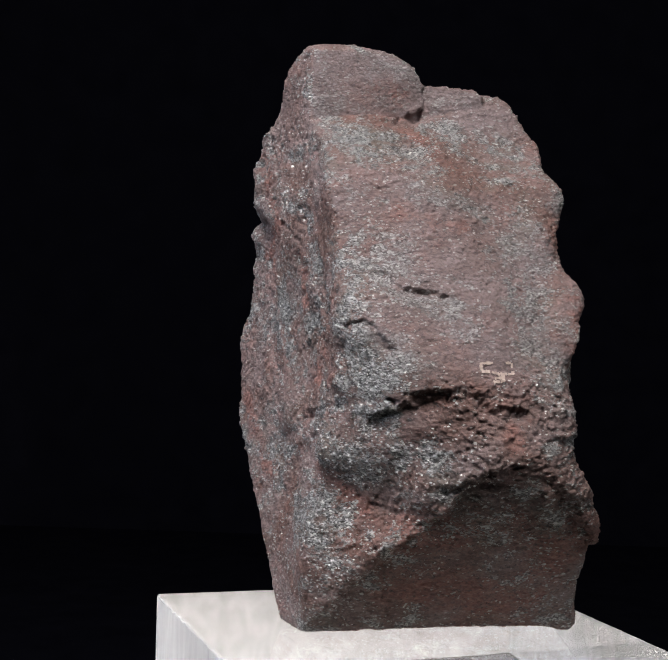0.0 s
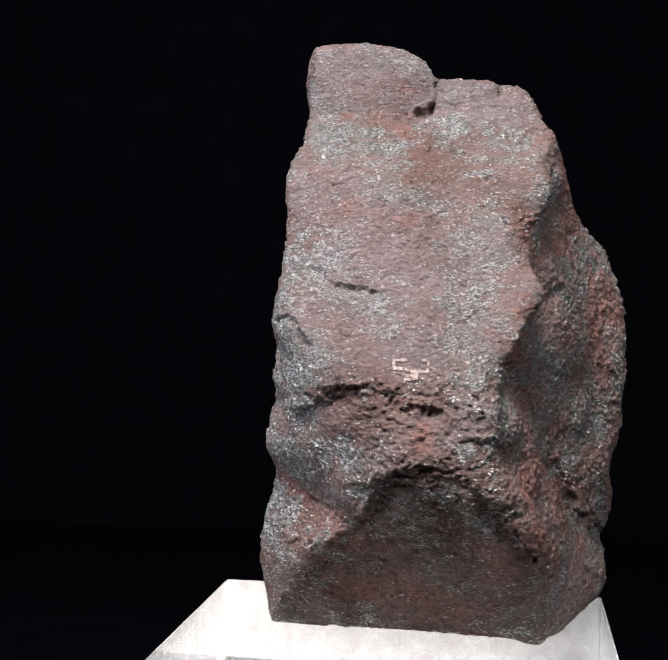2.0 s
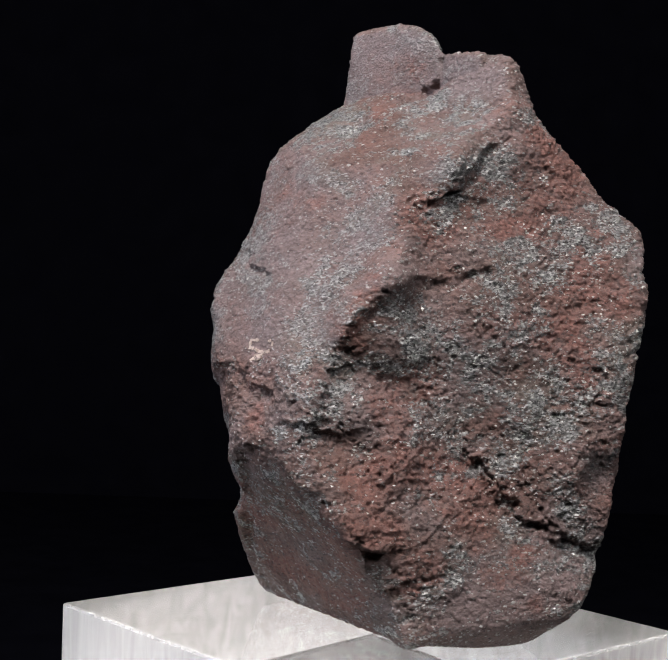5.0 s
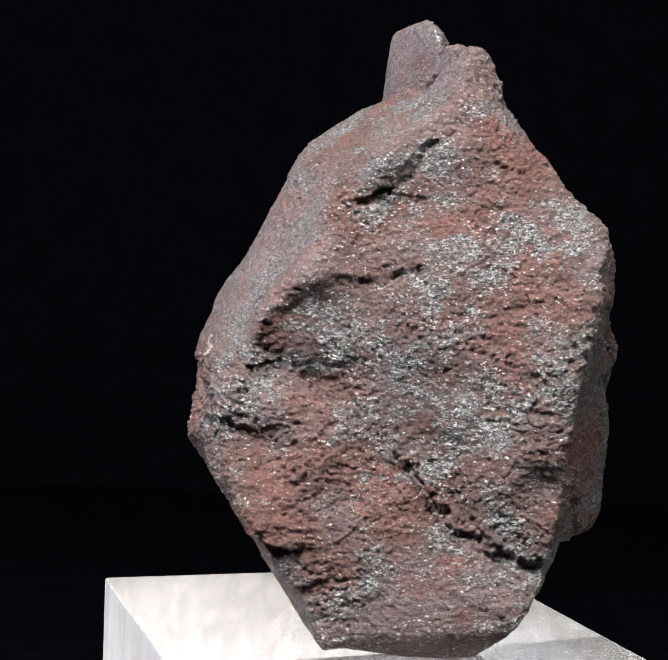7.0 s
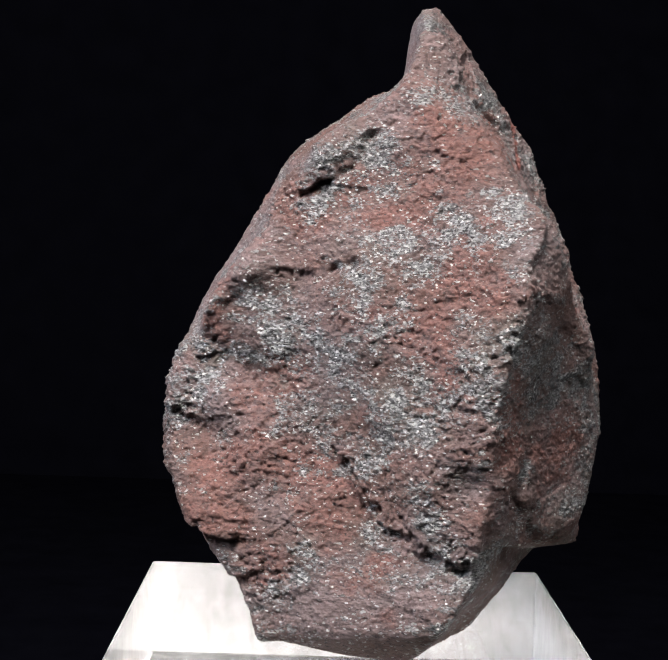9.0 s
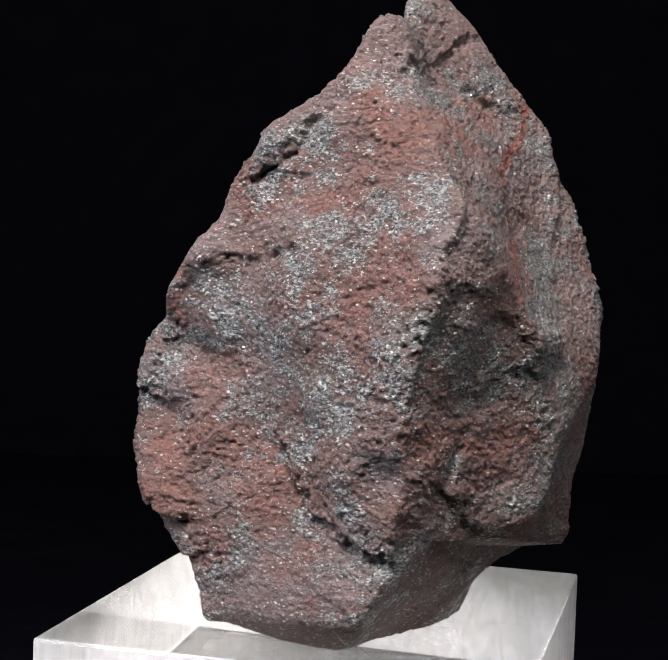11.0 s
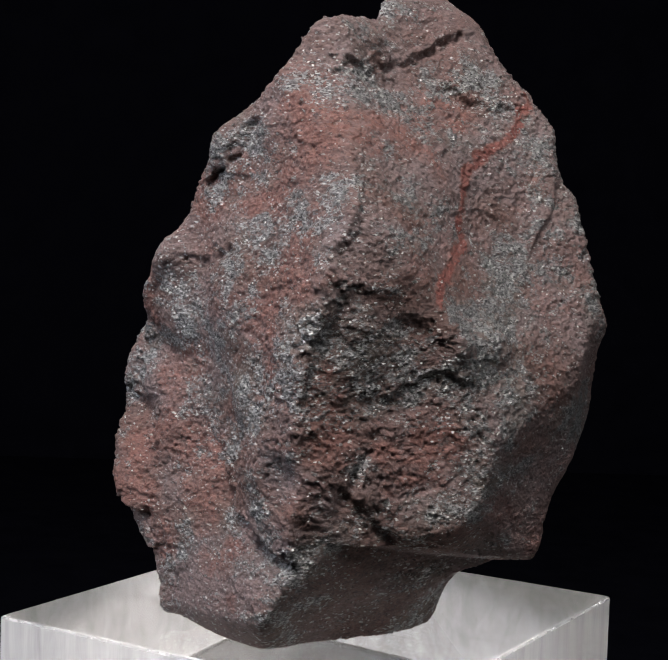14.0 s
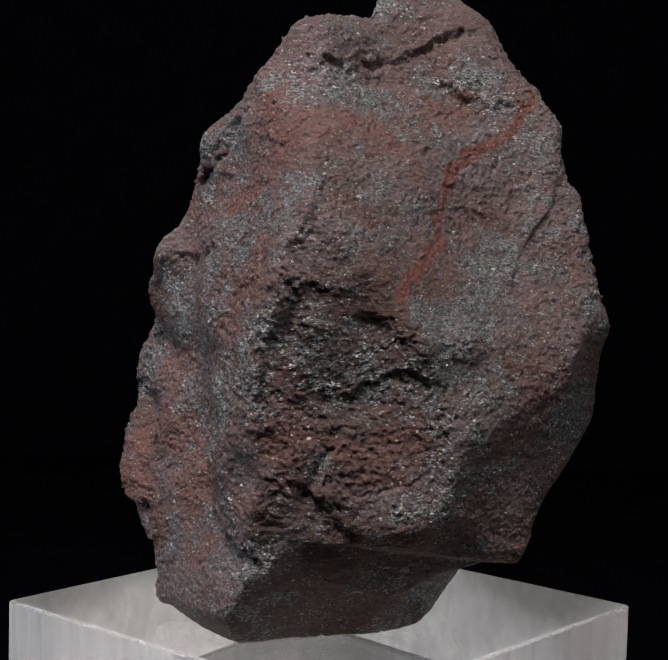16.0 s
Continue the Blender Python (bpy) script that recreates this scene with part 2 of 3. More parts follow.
def split_faces():
    body(74.7, 45.1, 72.54)
    body(120.9, 34.6, 82.39)
    body(74.8, 23.0, 53.31)
    body(-57.4, 25.6, 46.87)
    body(132.9, 35.3, 70.85)
    body(42.1, 49.1, 79.04)
    body(-93.0, 55.2, 66.80)
    body(120.6, 16.4, 68.92)
    body(-1.5, 16.1, 47.22)
    body(-106.4, 24.6, 40.01)
    body(74.6, 12.6, 47.46)
    body(-84.0, 29.3, 45.31)
    body(119.2, 12.9, 55.19)
    body(-10.0, 12.5, 56.92)
    body(-129.0, -4.1, 17.47)
    body(85.2, -11.7, 32.22)
    body(-20.5, 5.0, 28.20)
    body(-175.3, 3.9, 21.07)
    body(43.8, -1.2, 36.67)
    body(-95.7, 14.7, 35.43)
    body(102.7, -6.1, 38.09)
    body(29.6, -2.5, 47.71)
    body(-105.7, -28.5, 8.72)
    body(83.9, -35.3, 34.20)
    body(31.9, -69.9, 9.10)
    body(-87.7, -85.4, -1.28)
    body(60.4, -38.3, 16.60)
    body(-84.7, -23.8, 13.62)
    body(127.7, -37.4, 14.16)
    body(-14.4, -36.0, 20.41)
    body(100.0, -40.0, 19.7)
    body(112.0, -32.0, 22.1)


def top_knob():
    knob(15.9, -1.9, 8.14)
    knob(-162.3, -1.3, 10.37)
    knob(61.5, 29.0, 54.54)
    knob(-85.8, 0.2, -11.00)
    knob(-11.0, 60.4, 84.89)
    knob(120.1, 3.6, 41.46)
    knob(-88.1, 55.2, 76.69)
    knob(172.8, -41.3, -30.46)
    knob(110.8, 45.3, 82.56)


def hollows_and_lumps():
    lump(22.6, -17.6, 58.2, 3.4, 5.00)
    lump(23.3, -24.3, 20.6, 5.6, 4.93)
    lump(32.7, 26.8, 59.8, 9.5, 4.66)
    lump(18.9, 10.2, 95.3, 5.0, 4.83)
    lump(-1.3, 27.4, 8.0, 5.9, -4.89)
    lump(40.8, 11.4, 30.0, 8.6, 4.98)
    lump(-0.3, 36.3, 13.5, 5.1, 2.60)
    lump(20.9, 37.6, 48.0, 3.9, 2.50)
    lump(24.3, -7.1, 76.8, 4.0, 3.36)
    lump(-22.5, -12.1, 15.2, 9.1, 3.65)
    lump(-0.6, -27.8, 52.4, 14.0, 3.83)
    lump(30.0, -23.5, 37.8, 12.3, -5.00)
    lump(28.2, 0.8, 51.4, 8.1, 4.17)
    lump(19.3, 34.0, 17.8, 4.0, 2.28)
    lump(-8.5, -3.8, 88.3, 13.7, 5.00)
    lump(21.7, -15.9, 29.6, 2.8, 2.71)
    lump(18.0, -14.0, 70.3, 4.7, 2.15)
    lump(-21.3, 8.5, 37.8, 3.7, 2.04)
    lump(25.4, -12.2, 18.3, 6.5, 2.50)
    lump(1.4, 38.7, 67.8, 11.1, -3.04)
    lump(-1.5, -28.9, 29.9, 6.1, 3.03)
    lump(-18.0, -19.5, 53.7, 4.6, 3.39)
    lump(39.3, 16.5, 45.3, 5.9, 3.74)
    lump(15.9, -31.7, 26.8, 5.5, 4.87)
    lump(-20.0, 0.3, 59.1, 2.4, 1.70)
    lump(14.5, -29.6, 41.6, 4.6, 2.77)
    lump(-13.1, -23.5, 42.6, 6.5, 4.99)
    lump(31.3, -1.3, 7.4, 8.2, 1.82)
    lump(20.6, -14.9, 34.6, 4.7, 2.92)
    lump(-18.6, -15.5, 44.0, 2.4, 2.37)
    lump(-20.3, 15.5, 70.7, 7.2, 2.25)
    lump(19.0, -22.9, 52.7, 3.6, 3.17)
    lump(-20.6, -14.0, 33.0, 3.1, 2.09)
    lump(-13.7, -15.1, 65.1, 8.9, 2.81)
    lump(20.2, -14.9, 48.5, 3.4, 2.92)
    lump(26.8, 3.3, 78.5, 2.8, 1.60)
    lump(23.2, 16.5, 89.8, 6.9, 2.52)
    lump(19.5, -21.5, 37.8, 2.7, 3.21)
    lump(27.3, -4.6, 55.0, 2.4, 0.73)
    lump(-20.8, -9.1, 76.3, 3.9, 1.81)
    lump(10.2, 10.9, 92.4, 3.8, 3.25)
    lump(23.7, -15.3, 0.6, 2.4, 1.03)
    lump(-1.0, 10.7, 98.2, 2.4, 1.12)
    lump(11.4, 37.0, 48.2, 2.4, 1.44)
    lump(-11.9, -19.7, 17.1, 2.4, 1.71)
    lump(35.4, 26.8, 27.7, 7.5, 2.03)
    lump(-22.4, 33.4, 69.8, 3.0, 2.38)
    lump(-19.2, 18.4, 100.4, 4.3, 2.38)
    lump(-6.4, -22.8, 27.5, 2.4, 2.79)
    lump(36.5, 11.5, 7.2, 4.9, 1.61)
    lump(37.7, 16.1, 27.7, 2.9, -2.40)
    lump(36.3, 26.4, 66.5, 4.2, 1.60)
    lump(12.1, 25.0, 69.7, 4.8, 1.97)
    lump(-16.0, 35.9, 63.2, 2.5, 1.25)
    lump(-23.5, 25.5, 88.5, 2.4, 1.67)
    lump(-20.4, 42.6, 48.7, 2.6, 1.32)
    lump(29.7, 4.2, 38.6, 2.4, 1.75)
    lump(39.3, 25.6, 56.3, 4.2, 1.81)
    lump(-3.7, -2.9, 82.5, 2.4, -1.70)
    lump(-0.6, 16.4, 87.8, 2.4, -1.27)
    lump(-18.2, -14.0, 36.8, 5.0, 1.70)
    lump(31.9, 25.2, 48.3, 5.5, 1.30)
    lump(19.8, -19.0, 48.5, 4.0, 1.10)
    lump(-15.2, -16.5, 34.2, 4.0, 1.30)
    lump(-11.0, -21.0, 33.9, 3.5, 0.80)
    lump(-3.6, 35.0, 13.0, 3.6, 1.20)
    lump(37.0, 17.5, 53.0, 6.0, 1.10)
    lump(21.5, -25.5, 27.0, 4.0, 0.90)
    lump(26.0, -3.6, 62.0, 4.0, 0.90)
    lump(-16.8, -21.8, 51.6, 1.8, 0.80)
    lump(-7.5, -22.5, 19.5, 4.5, 1.50)
    lump(-12.5, -19.0, 31.0, 4.0, 1.40)
    lump(-14.5, -16.6, 14.0, 3.6, 1.30)


def ledges():
    ledge(1.7, 2.6, (-0.04, 0.03, 1.00), (-15.2, -21.8, 39.3), (-9.4, -27.0, 42.6), (-6.1, -28.1, 43.4), (-0.9, -28.8, 43.3), (2.0, -29.0, 41.8), (5.5, -29.2, 41.4))
    ledge(0.8, 3.5, (-0.04, 0.03, 1.00), (-2.5, -28.1, 28.7), (-1.4, -29.5, 30.6), (5.0, -31.0, 32.1), (9.9, -30.4, 31.1), (13.7, -30.5, 29.6), (17.2, -29.4, 26.3))
    ledge(0.8, 3.2, (-0.23, -0.59, 0.78), (20.7, -11.1, 70.7), (22.7, -7.8, 71.5), (24.4, -5.7, 74.7), (24.3, -2.7, 77.5), (24.3, 0.6, 79.9))
    ledge(0.7, 4.5, (-0.60, -0.41, 0.68), (16.3, -25.0, 47.9), (18.6, -24.0, 50.6), (20.3, -22.1, 53.9), (22.1, -19.6, 56.2), (22.7, -13.5, 57.6), (23.3, -7.0, 59.7))
    ledge(1.5, 3.5, (0.03, 0.26, 0.97), (25.7, -3.1, 31.2), (27.1, -1.1, 29.4), (28.4, 0.3, 26.6), (30.0, 2.5, 24.6), (31.1, 3.8, 21.2), (32.6, 6.5, 21.1), (34.0, 9.5, 18.7), (35.8, 14.4, 16.9))
    ledge(1.1, 3.0, (0.03, 0.07, 1.00), (19.0, -27.8, 23.2), (22.4, -25.8, 19.7), (24.2, -22.1, 17.7), (24.9, -17.8, 17.8))
    ledge(0.5, 4.0, (-0.04, -0.07, 1.00), (38.3, 21.2, 49.1), (37.6, 22.7, 51.9), (36.8, 24.6, 54.6), (35.5, 26.2, 56.4), (32.5, 28.2, 56.0))
    ledge(0.8, 3.5, (-0.11, 0.00, 0.99), (27.3, 30.6, 52.0), (24.0, 32.6, 50.2), (22.5, 34.2, 48.8), (18.1, 35.8, 48.0), (13.0, 36.7, 45.7))
    ledge(1.3, 4.0, (0.63, -0.76, 0.17), (34.1, 25.3, 67.6), (35.9, 24.7, 64.6), (37.1, 23.2, 60.7))
    ledge(0.9, 5.0, (0.36, -0.93, -0.03), (37.7, 23.3, 54.2), (38.6, 20.4, 47.6), (38.7, 19.2, 42.3), (38.3, 18.5, 36.2), (37.3, 17.4, 30.6), (37.0, 17.2, 24.4), (36.9, 17.1, 19.5))
    ledge(0.8, 2.5, (-0.04, -0.07, 1.00), (21.1, 13.1, 87.8), (13.8, 14.8, 88.7), (5.9, 14.2, 90.5), (0.3, 14.9, 91.3), (-6.4, 16.4, 95.0), (-11.3, 17.9, 96.4))
    ledge(0.7, 2.5, (-0.04, -0.07, 1.00), (29.0, 26.2, 40.0), (26.2, 28.5, 41.5), (24.0, 30.6, 42.8), (21.2, 33.8, 43.7), (17.8, 35.9, 42.3))
    ledge(1.2, 2.5, (-0.56, 0.71, -0.42), (31.0, 24.8, 26.5), (30.1, 25.6, 28.7), (28.8, 26.4, 30.8))
    ledge(1.2, 3.0, (-0.38, 0.34, 0.86), (30.8, 24.7, 25.3), (27.5, 26.4, 22.0), (23.7, 28.9, 18.9), (21.6, 32.0, 19.4))
    ledge(1.1, 2.0, (-0.03, 0.08, 1.00), (22.7, -25.5, 19.3), (24.1, -22.5, 17.7), (24.8, -18.6, 17.7))
    ledge(1.0, 2.0, (-0.06, -0.02, 1.00), (22.8, -19.2, 11.7), (24.7, -16.4, 12.4), (26.2, -13.2, 13.3))
    ledge(0.9, 2.5, (-0.06, -0.02, 1.00), (22.2, -12.6, 59.2), (23.4, -7.5, 58.1), (25.2, -2.7, 61.2))
    ledge(1.3, 3.5, (0.95, -0.31, 0.03), (-17.7, -1.1, 84.6), (-19.0, 2.2, 78.2), (-18.9, 4.2, 70.9), (-18.9, -7.5, 61.9), (-20.4, -15.6, 53.5), (-20.2, -16.6, 43.9))
    ledge(1.2, 3.0, (0.66, -0.20, 0.73), (-20.2, -16.6, 43.9), (-19.8, 4.3, 32.1), (-20.5, 10.7, 24.6))
    ledge(0.9, 1.6, (-0.02, 0.03, 1.00), (-13.8, -17.6, 62.3), (-9.1, -20.0, 59.9), (-3.8, -21.5, 58.8))
    ledge(0.8, 1.5, (0.25, -0.06, 0.97), (-19.9, -17.2, 50.8), (-20.0, -18.3, 52.9), (-18.3, -20.7, 54.7), (-15.0, -22.7, 53.8), (-14.2, -23.5, 51.1))
    ledge(0.5, 2.0, (-0.02, 0.03, 1.00), (-15.7, -15.3, 27.8), (-13.9, -15.8, 25.0), (-9.7, -18.5, 23.6), (-6.3, -23.0, 24.2))
    ledge(0.9, 2.0, (-0.29, 0.62, 0.73), (23.6, -19.6, 22.5), (23.2, -17.2, 24.0), (23.5, -15.3, 27.6), (23.3, -13.7, 31.8))
    ledge(1.2, 2.5, (-0.06, -0.02, 1.00), (14.8, -30.1, 36.4), (17.0, -26.6, 36.1), (18.0, -24.1, 35.2))
    ledge(1.0, 2.2, (-0.04, -0.07, 1.00), (-3.6, 18.9, 87.0), (-6.4, 22.0, 84.4), (-10.6, 24.0, 84.3))
    ledge(1.3, 2.6, (-0.13, -0.01, 0.99), (-5.7, 5.6, 89.7), (-1.5, 7.2, 90.1), (2.2, 8.9, 92.0))
    ledge(1.0, 2.2, (-0.93, -0.32, 0.17), (2.2, 8.9, 92.0), (3.5, 9.1, 94.6), (3.1, 9.4, 97.3))
    ledge(1.0, 2.4, (-0.95, 0.31, -0.03), (-19.3, 11.4, 63.6), (-18.4, 7.2, 57.5), (-18.3, 2.3, 53.1), (-18.8, 9.0, 47.6))
    ledge(0.9, 2.2, (0.95, -0.31, 0.03), (-20.9, 22.1, 86.5), (-20.9, 18.4, 75.3), (-20.2, 18.5, 68.3), (-19.3, 25.0, 57.3), (-20.2, 25.2, 44.5), (-20.8, 23.4, 33.4))
    ledge(0.9, 2.2, (-0.95, 0.31, -0.03), (-20.0, 34.7, 55.6), (-19.8, 22.2, 46.2), (-21.3, 10.5, 37.6), (-20.5, 15.0, 28.0))
    ledge(1.3, 4.0, (-0.50, 0.18, 0.85), (-0.8, -29.7, 29.8), (-3.8, -25.1, 23.8), (-9.3, -20.6, 19.3), (-12.5, -17.8, 14.7), (-14.4, -16.0, 12.4), (-18.9, -10.0, 5.9))


def cracks():
    groove(0.9, 1.6, (-19.4, 2.4, 37.4), (-13.5, -24.2, 41.3), (-8.2, -27.4, 43.0), (-3.6, -28.5, 43.7), (0.1, -28.9, 42.3), (5.1, -29.0, 41.6))
    groove(0.8, 1.2, (4.6, -31.0, 31.4), (10.9, -30.5, 31.3))
    groove(0.7, 0.8, (-12.0, -16.5, 14.2), (-7.4, -19.6, 20.4), (-3.2, -25.4, 24.8), (-2.2, -28.4, 28.6), (2.7, -30.7, 29.7))
    groove(0.6, 1.6, (-4.3, 4.5, 89.1), (-0.8, 8.3, 90.6), (3.9, 8.8, 92.0))
    groove(0.4, 0.9, (3.9, 9.8, 97.2), (4.0, 8.8, 92.5))
    groove(0.4, 0.6, (-13.8, -17.5, 62.5), (-9.2, -19.6, 60.5), (-2.7, -21.6, 58.6))
    groove(0.6, 1.0, (10.4, -23.2, 54.0), (12.0, -22.6, 54.7), (12.6, -21.7, 55.9))
    groove(0.6, 1.0, (15.3, -25.1, 48.1), (18.6, -20.8, 47.3))
    groove(0.4, 0.9, (19.0, -28.5, 27.2), (20.5, -27.3, 22.4), (23.2, -24.5, 18.0), (24.7, -16.8, 13.2))
    groove(0.4, 0.6, (-4.4, -28.1, 37.8), (-1.5, -29.6, 37.3), (1.8, -30.5, 36.6))
    groove(0.5, 0.6, (-17.5, -14.7, 32.1), (-15.6, -14.6, 28.6))
    groove(0.5, 0.7, (-19.4, -19.4, 55.3), (-20.1, -18.0, 52.5))
    groove(0.4, 0.5, (-19.1, -13.9, 40.4), (-20.2, 4.5, 36.1))
    groove(0.7, 1.3, (19.7, -12.1, 70.6), (22.2, -8.6, 70.5), (23.7, -4.7, 72.6), (24.3, -0.6, 76.3))
    groove(0.5, 0.8, (22.0, -19.5, 56.1), (22.7, -13.4, 57.7), (24.8, -3.1, 61.7))
    groove(0.7, 1.1, (14.6, -25.4, 47.8), (17.3, -23.5, 46.8), (18.7, -20.4, 47.5))
    groove(0.5, 1.0, (25.2, -4.0, 31.6), (27.4, -0.8, 28.6), (29.6, 1.8, 24.0), (31.7, 4.8, 19.7), (33.2, 7.8, 18.9))
    groove(0.5, 0.9, (20.6, -26.7, 21.0), (22.9, -25.4, 19.4), (24.9, -17.9, 17.6))
    groove(0.4, 0.6, (22.1, -22.3, 24.6), (23.2, -19.7, 23.4))
    groove(0.4, 0.6, (18.3, -20.4, 46.3), (19.0, -17.7, 42.9))
    groove(0.5, 0.6, (13.8, 7.6, 93.8), (18.3, 7.0, 92.8))
    groove(0.4, 0.7, (18.2, -24.2, 36.0), (19.1, -22.0, 34.3))
    groove(0.5, 0.9, (25.4, -3.6, 31.7), (26.6, -1.7, 29.6), (29.5, 1.9, 24.6), (31.3, 4.3, 21.1), (33.3, 7.8, 19.4))
    groove(0.6, 1.1, (32.7, 6.5, 22.8), (33.7, 8.7, 19.3), (34.7, 11.5, 17.3), (36.1, 15.7, 16.7))
    groove(0.4, 0.6, (22.6, -15.0, 33.1), (21.8, -18.7, 29.7), (21.2, -20.6, 26.9), (23.3, -18.0, 23.3))
    groove(0.4, 0.6, (37.2, 14.7, 32.9), (38.2, 19.2, 34.5))
    groove(0.4, 0.5, (24.0, -0.8, 70.1), (24.7, 1.7, 71.2))
    groove(0.5, 0.6, (27.5, 7.2, 67.1), (28.8, 10.8, 67.9), (30.3, 15.0, 69.4))
    groove(0.4, 0.6, (22.2, -19.0, 55.9), (23.2, -15.3, 57.0), (23.0, -8.7, 57.4), (25.9, -2.7, 59.8))
    groove(0.5, 0.6, (23.9, -23.1, 17.8), (24.6, -19.9, 17.3))
    groove(0.4, 0.5, (25.6, 4.4, 81.0), (24.7, 1.4, 80.0), (24.6, 0.8, 78.6))
    groove(0.4, 0.5, (29.3, 1.2, 44.6), (31.1, 5.3, 45.5))
    groove(0.4, 0.5, (25.2, -15.3, 12.6), (26.8, -11.6, 13.9))
    groove(0.6, 1.0, (25.6, 31.1, 51.9), (23.5, 32.9, 50.0), (21.8, 34.8, 48.6), (15.1, 35.6, 48.0))
    groove(0.5, 0.8, (29.4, 25.4, 39.6), (26.5, 27.9, 42.3), (24.3, 30.2, 43.8))
    groove(0.4, 0.5, (37.8, 16.3, 39.0), (37.9, 20.4, 41.1))
    groove(0.4, 0.8, (-3.8, 19.6, 86.2), (-6.8, 22.5, 83.7))
    groove(0.8, 1.5, (19.4, 14.1, 88.2), (7.2, 15.1, 88.9), (-1.9, 15.7, 91.8), (-10.2, 17.8, 95.6))
    groove(0.5, 0.7, (30.2, 25.3, 26.8), (28.9, 26.2, 29.8))
    groove(0.5, 0.7, (29.0, 25.8, 24.3), (24.2, 28.4, 18.8))
    groove(0.5, 0.8, (23.9, -20.3, 21.6), (23.3, -18.7, 23.4), (23.5, -15.3, 24.8))
    groove(0.5, 0.6, (22.1, -9.1, 71.2), (23.5, -4.2, 71.6))
    groove(0.5, 0.5, (6.1, 27.0, 69.8), (-9.1, 29.9, 71.0))
    groove(0.5, 0.8, (-19.5, 9.6, 77.2), (-19.5, 7.6, 71.0), (-19.1, -0.8, 61.9), (-18.4, -6.8, 51.9), (-20.1, -15.9, 45.9))
    groove(0.5, 0.7, (-20.6, 16.1, 71.3), (-19.5, 8.6, 68.0), (-19.7, -0.7, 59.0))
    groove(0.5, 0.7, (-19.3, 29.0, 63.8), (-19.4, 24.9, 57.3))
    groove(0.4, 0.8, (-18.8, 8.5, 84.7), (-19.0, 2.5, 83.4))
    groove(0.5, 0.6, (-19.6, 23.2, 50.2), (-20.2, 23.6, 43.0))
    groove(0.5, 0.7, (-20.1, 6.0, 32.0), (-20.4, 6.7, 23.6))


def stains():
    vein(1.2, (-19.3, 25.5, 86.6), (-12.7, 26.9, 81.0), (-6.0, 26.7, 76.9), (-0.4, 25.9, 75.0), (4.6, 26.4, 71.5), (8.1, 28.0, 66.3), (9.9, 29.2, 61.9), (15.2, 30.1, 58.8), (22.0, 31.7, 55.3), (23.2, 32.3, 53.2))
    rust(1.2, (25.2, 28.8, 33.2), (24.4, 29.5, 30.1), (24.1, 29.7, 27.6))
    rust(2.8, (24.5, -9.6, 25.6), (25.8, -8.1, 23.2))
    rust(2.6, (22.7, -5.9, 68.7), (25.6, 2.6, 67.4))
    rust(2.2, (31.3, 13.5, 63.8), (36.5, 20.2, 56.7))
    rust(1.8, (26.9, 17.3, 78.1), (23.6, 21.1, 75.8), (16.5, 23.4, 74.9))
    rust(1.6, (-12.0, -16.5, 14.2), (-7.4, -19.6, 19.7), (-2.6, -25.6, 24.5))
    rust(1.8, (7.7, -29.8, 38.3), (5.1, -30.7, 35.0))
    rust(1.5, (16.6, -24.2, 51.6), (18.7, -22.2, 48.9))
    rust(1.5, (-1.3, 8.5, 94.6), (-5.9, 8.0, 95.9))
    rust(1.8, (-16.6, -13.8, 24.9), (-14.4, -15.3, 24.1))
    rust(1.5, (18.7, -22.3, 15.4))
    rust(1.5, (-8.8, -14.0, 71.7), (1.0, -15.2, 70.5))
    rust(2.8, (22.6, -6.4, 68.5), (24.4, 0.9, 71.6), (26.9, 8.9, 74.8))
    rust(2.6, (24.8, -5.9, 29.3), (26.4, -4.4, 25.2))
    rust(2.0, (23.5, -24.2, 21.1), (24.3, -19.5, 20.6))
    rust(1.8, (33.7, 19.6, 65.5), (32.8, 15.4, 61.8))
    rust(1.5, (21.0, -20.4, 56.8), (18.1, -23.7, 50.2))
    rust(2.0, (32.4, 12.2, 56.1))
    rust(3.0, (23.6, -10.4, 28.7), (25.5, -4.7, 27.8))
    rust(2.2, (23.1, -4.5, 68.8), (24.5, 1.1, 70.9))
    rust(2.4, (31.8, 11.2, 57.2), (33.5, 17.0, 62.5))
    rust(1.6, (32.8, 18.4, 66.6))
    rust(1.6, (28.1, 26.7, 31.9), (25.8, 28.4, 27.5))
    rust(2.6, (24.0, -23.2, 20.1), (24.7, -18.1, 19.0))
    rust(2.4, (30.3, -1.7, 12.4), (31.5, 3.2, 15.3))
    rust(1.6, (33.1, 4.4, 7.3))
    rust(2.0, (27.9, 11.5, 73.8), (26.3, 6.5, 74.3))
    rust(1.6, (-18.7, 6.9, 62.0), (-18.4, 4.6, 56.0))
    rust(1.6, (-21.2, 31.9, 38.4), (-21.1, 28.4, 34.6))
    rust(1.2, (-19.3, 26.2, 68.6), (-19.3, 22.2, 57.4))
    rust(1.5, (-18.4, -2.5, 44.5))
    rust(1.4, (26.1, 28.1, 32.8), (24.4, 29.4, 28.3))
    silver(2.2, (-16.7, 8.1, 99.4), (-17.3, 7.6, 94.0), (-15.7, 7.1, 90.2), (-13.3, -1.3, 85.5))
    silver(2.0, (-18.1, -9.5, 76.7), (-15.7, -14.2, 67.3), (-16.9, -15.8, 63.0))
    silver(2.6, (-18.6, -13.0, 20.5), (-17.0, -14.1, 15.7), (-19.8, -12.0, 12.4))
    silver(2.2, (-12.3, -25.6, 45.5), (-14.9, -23.3, 43.9))
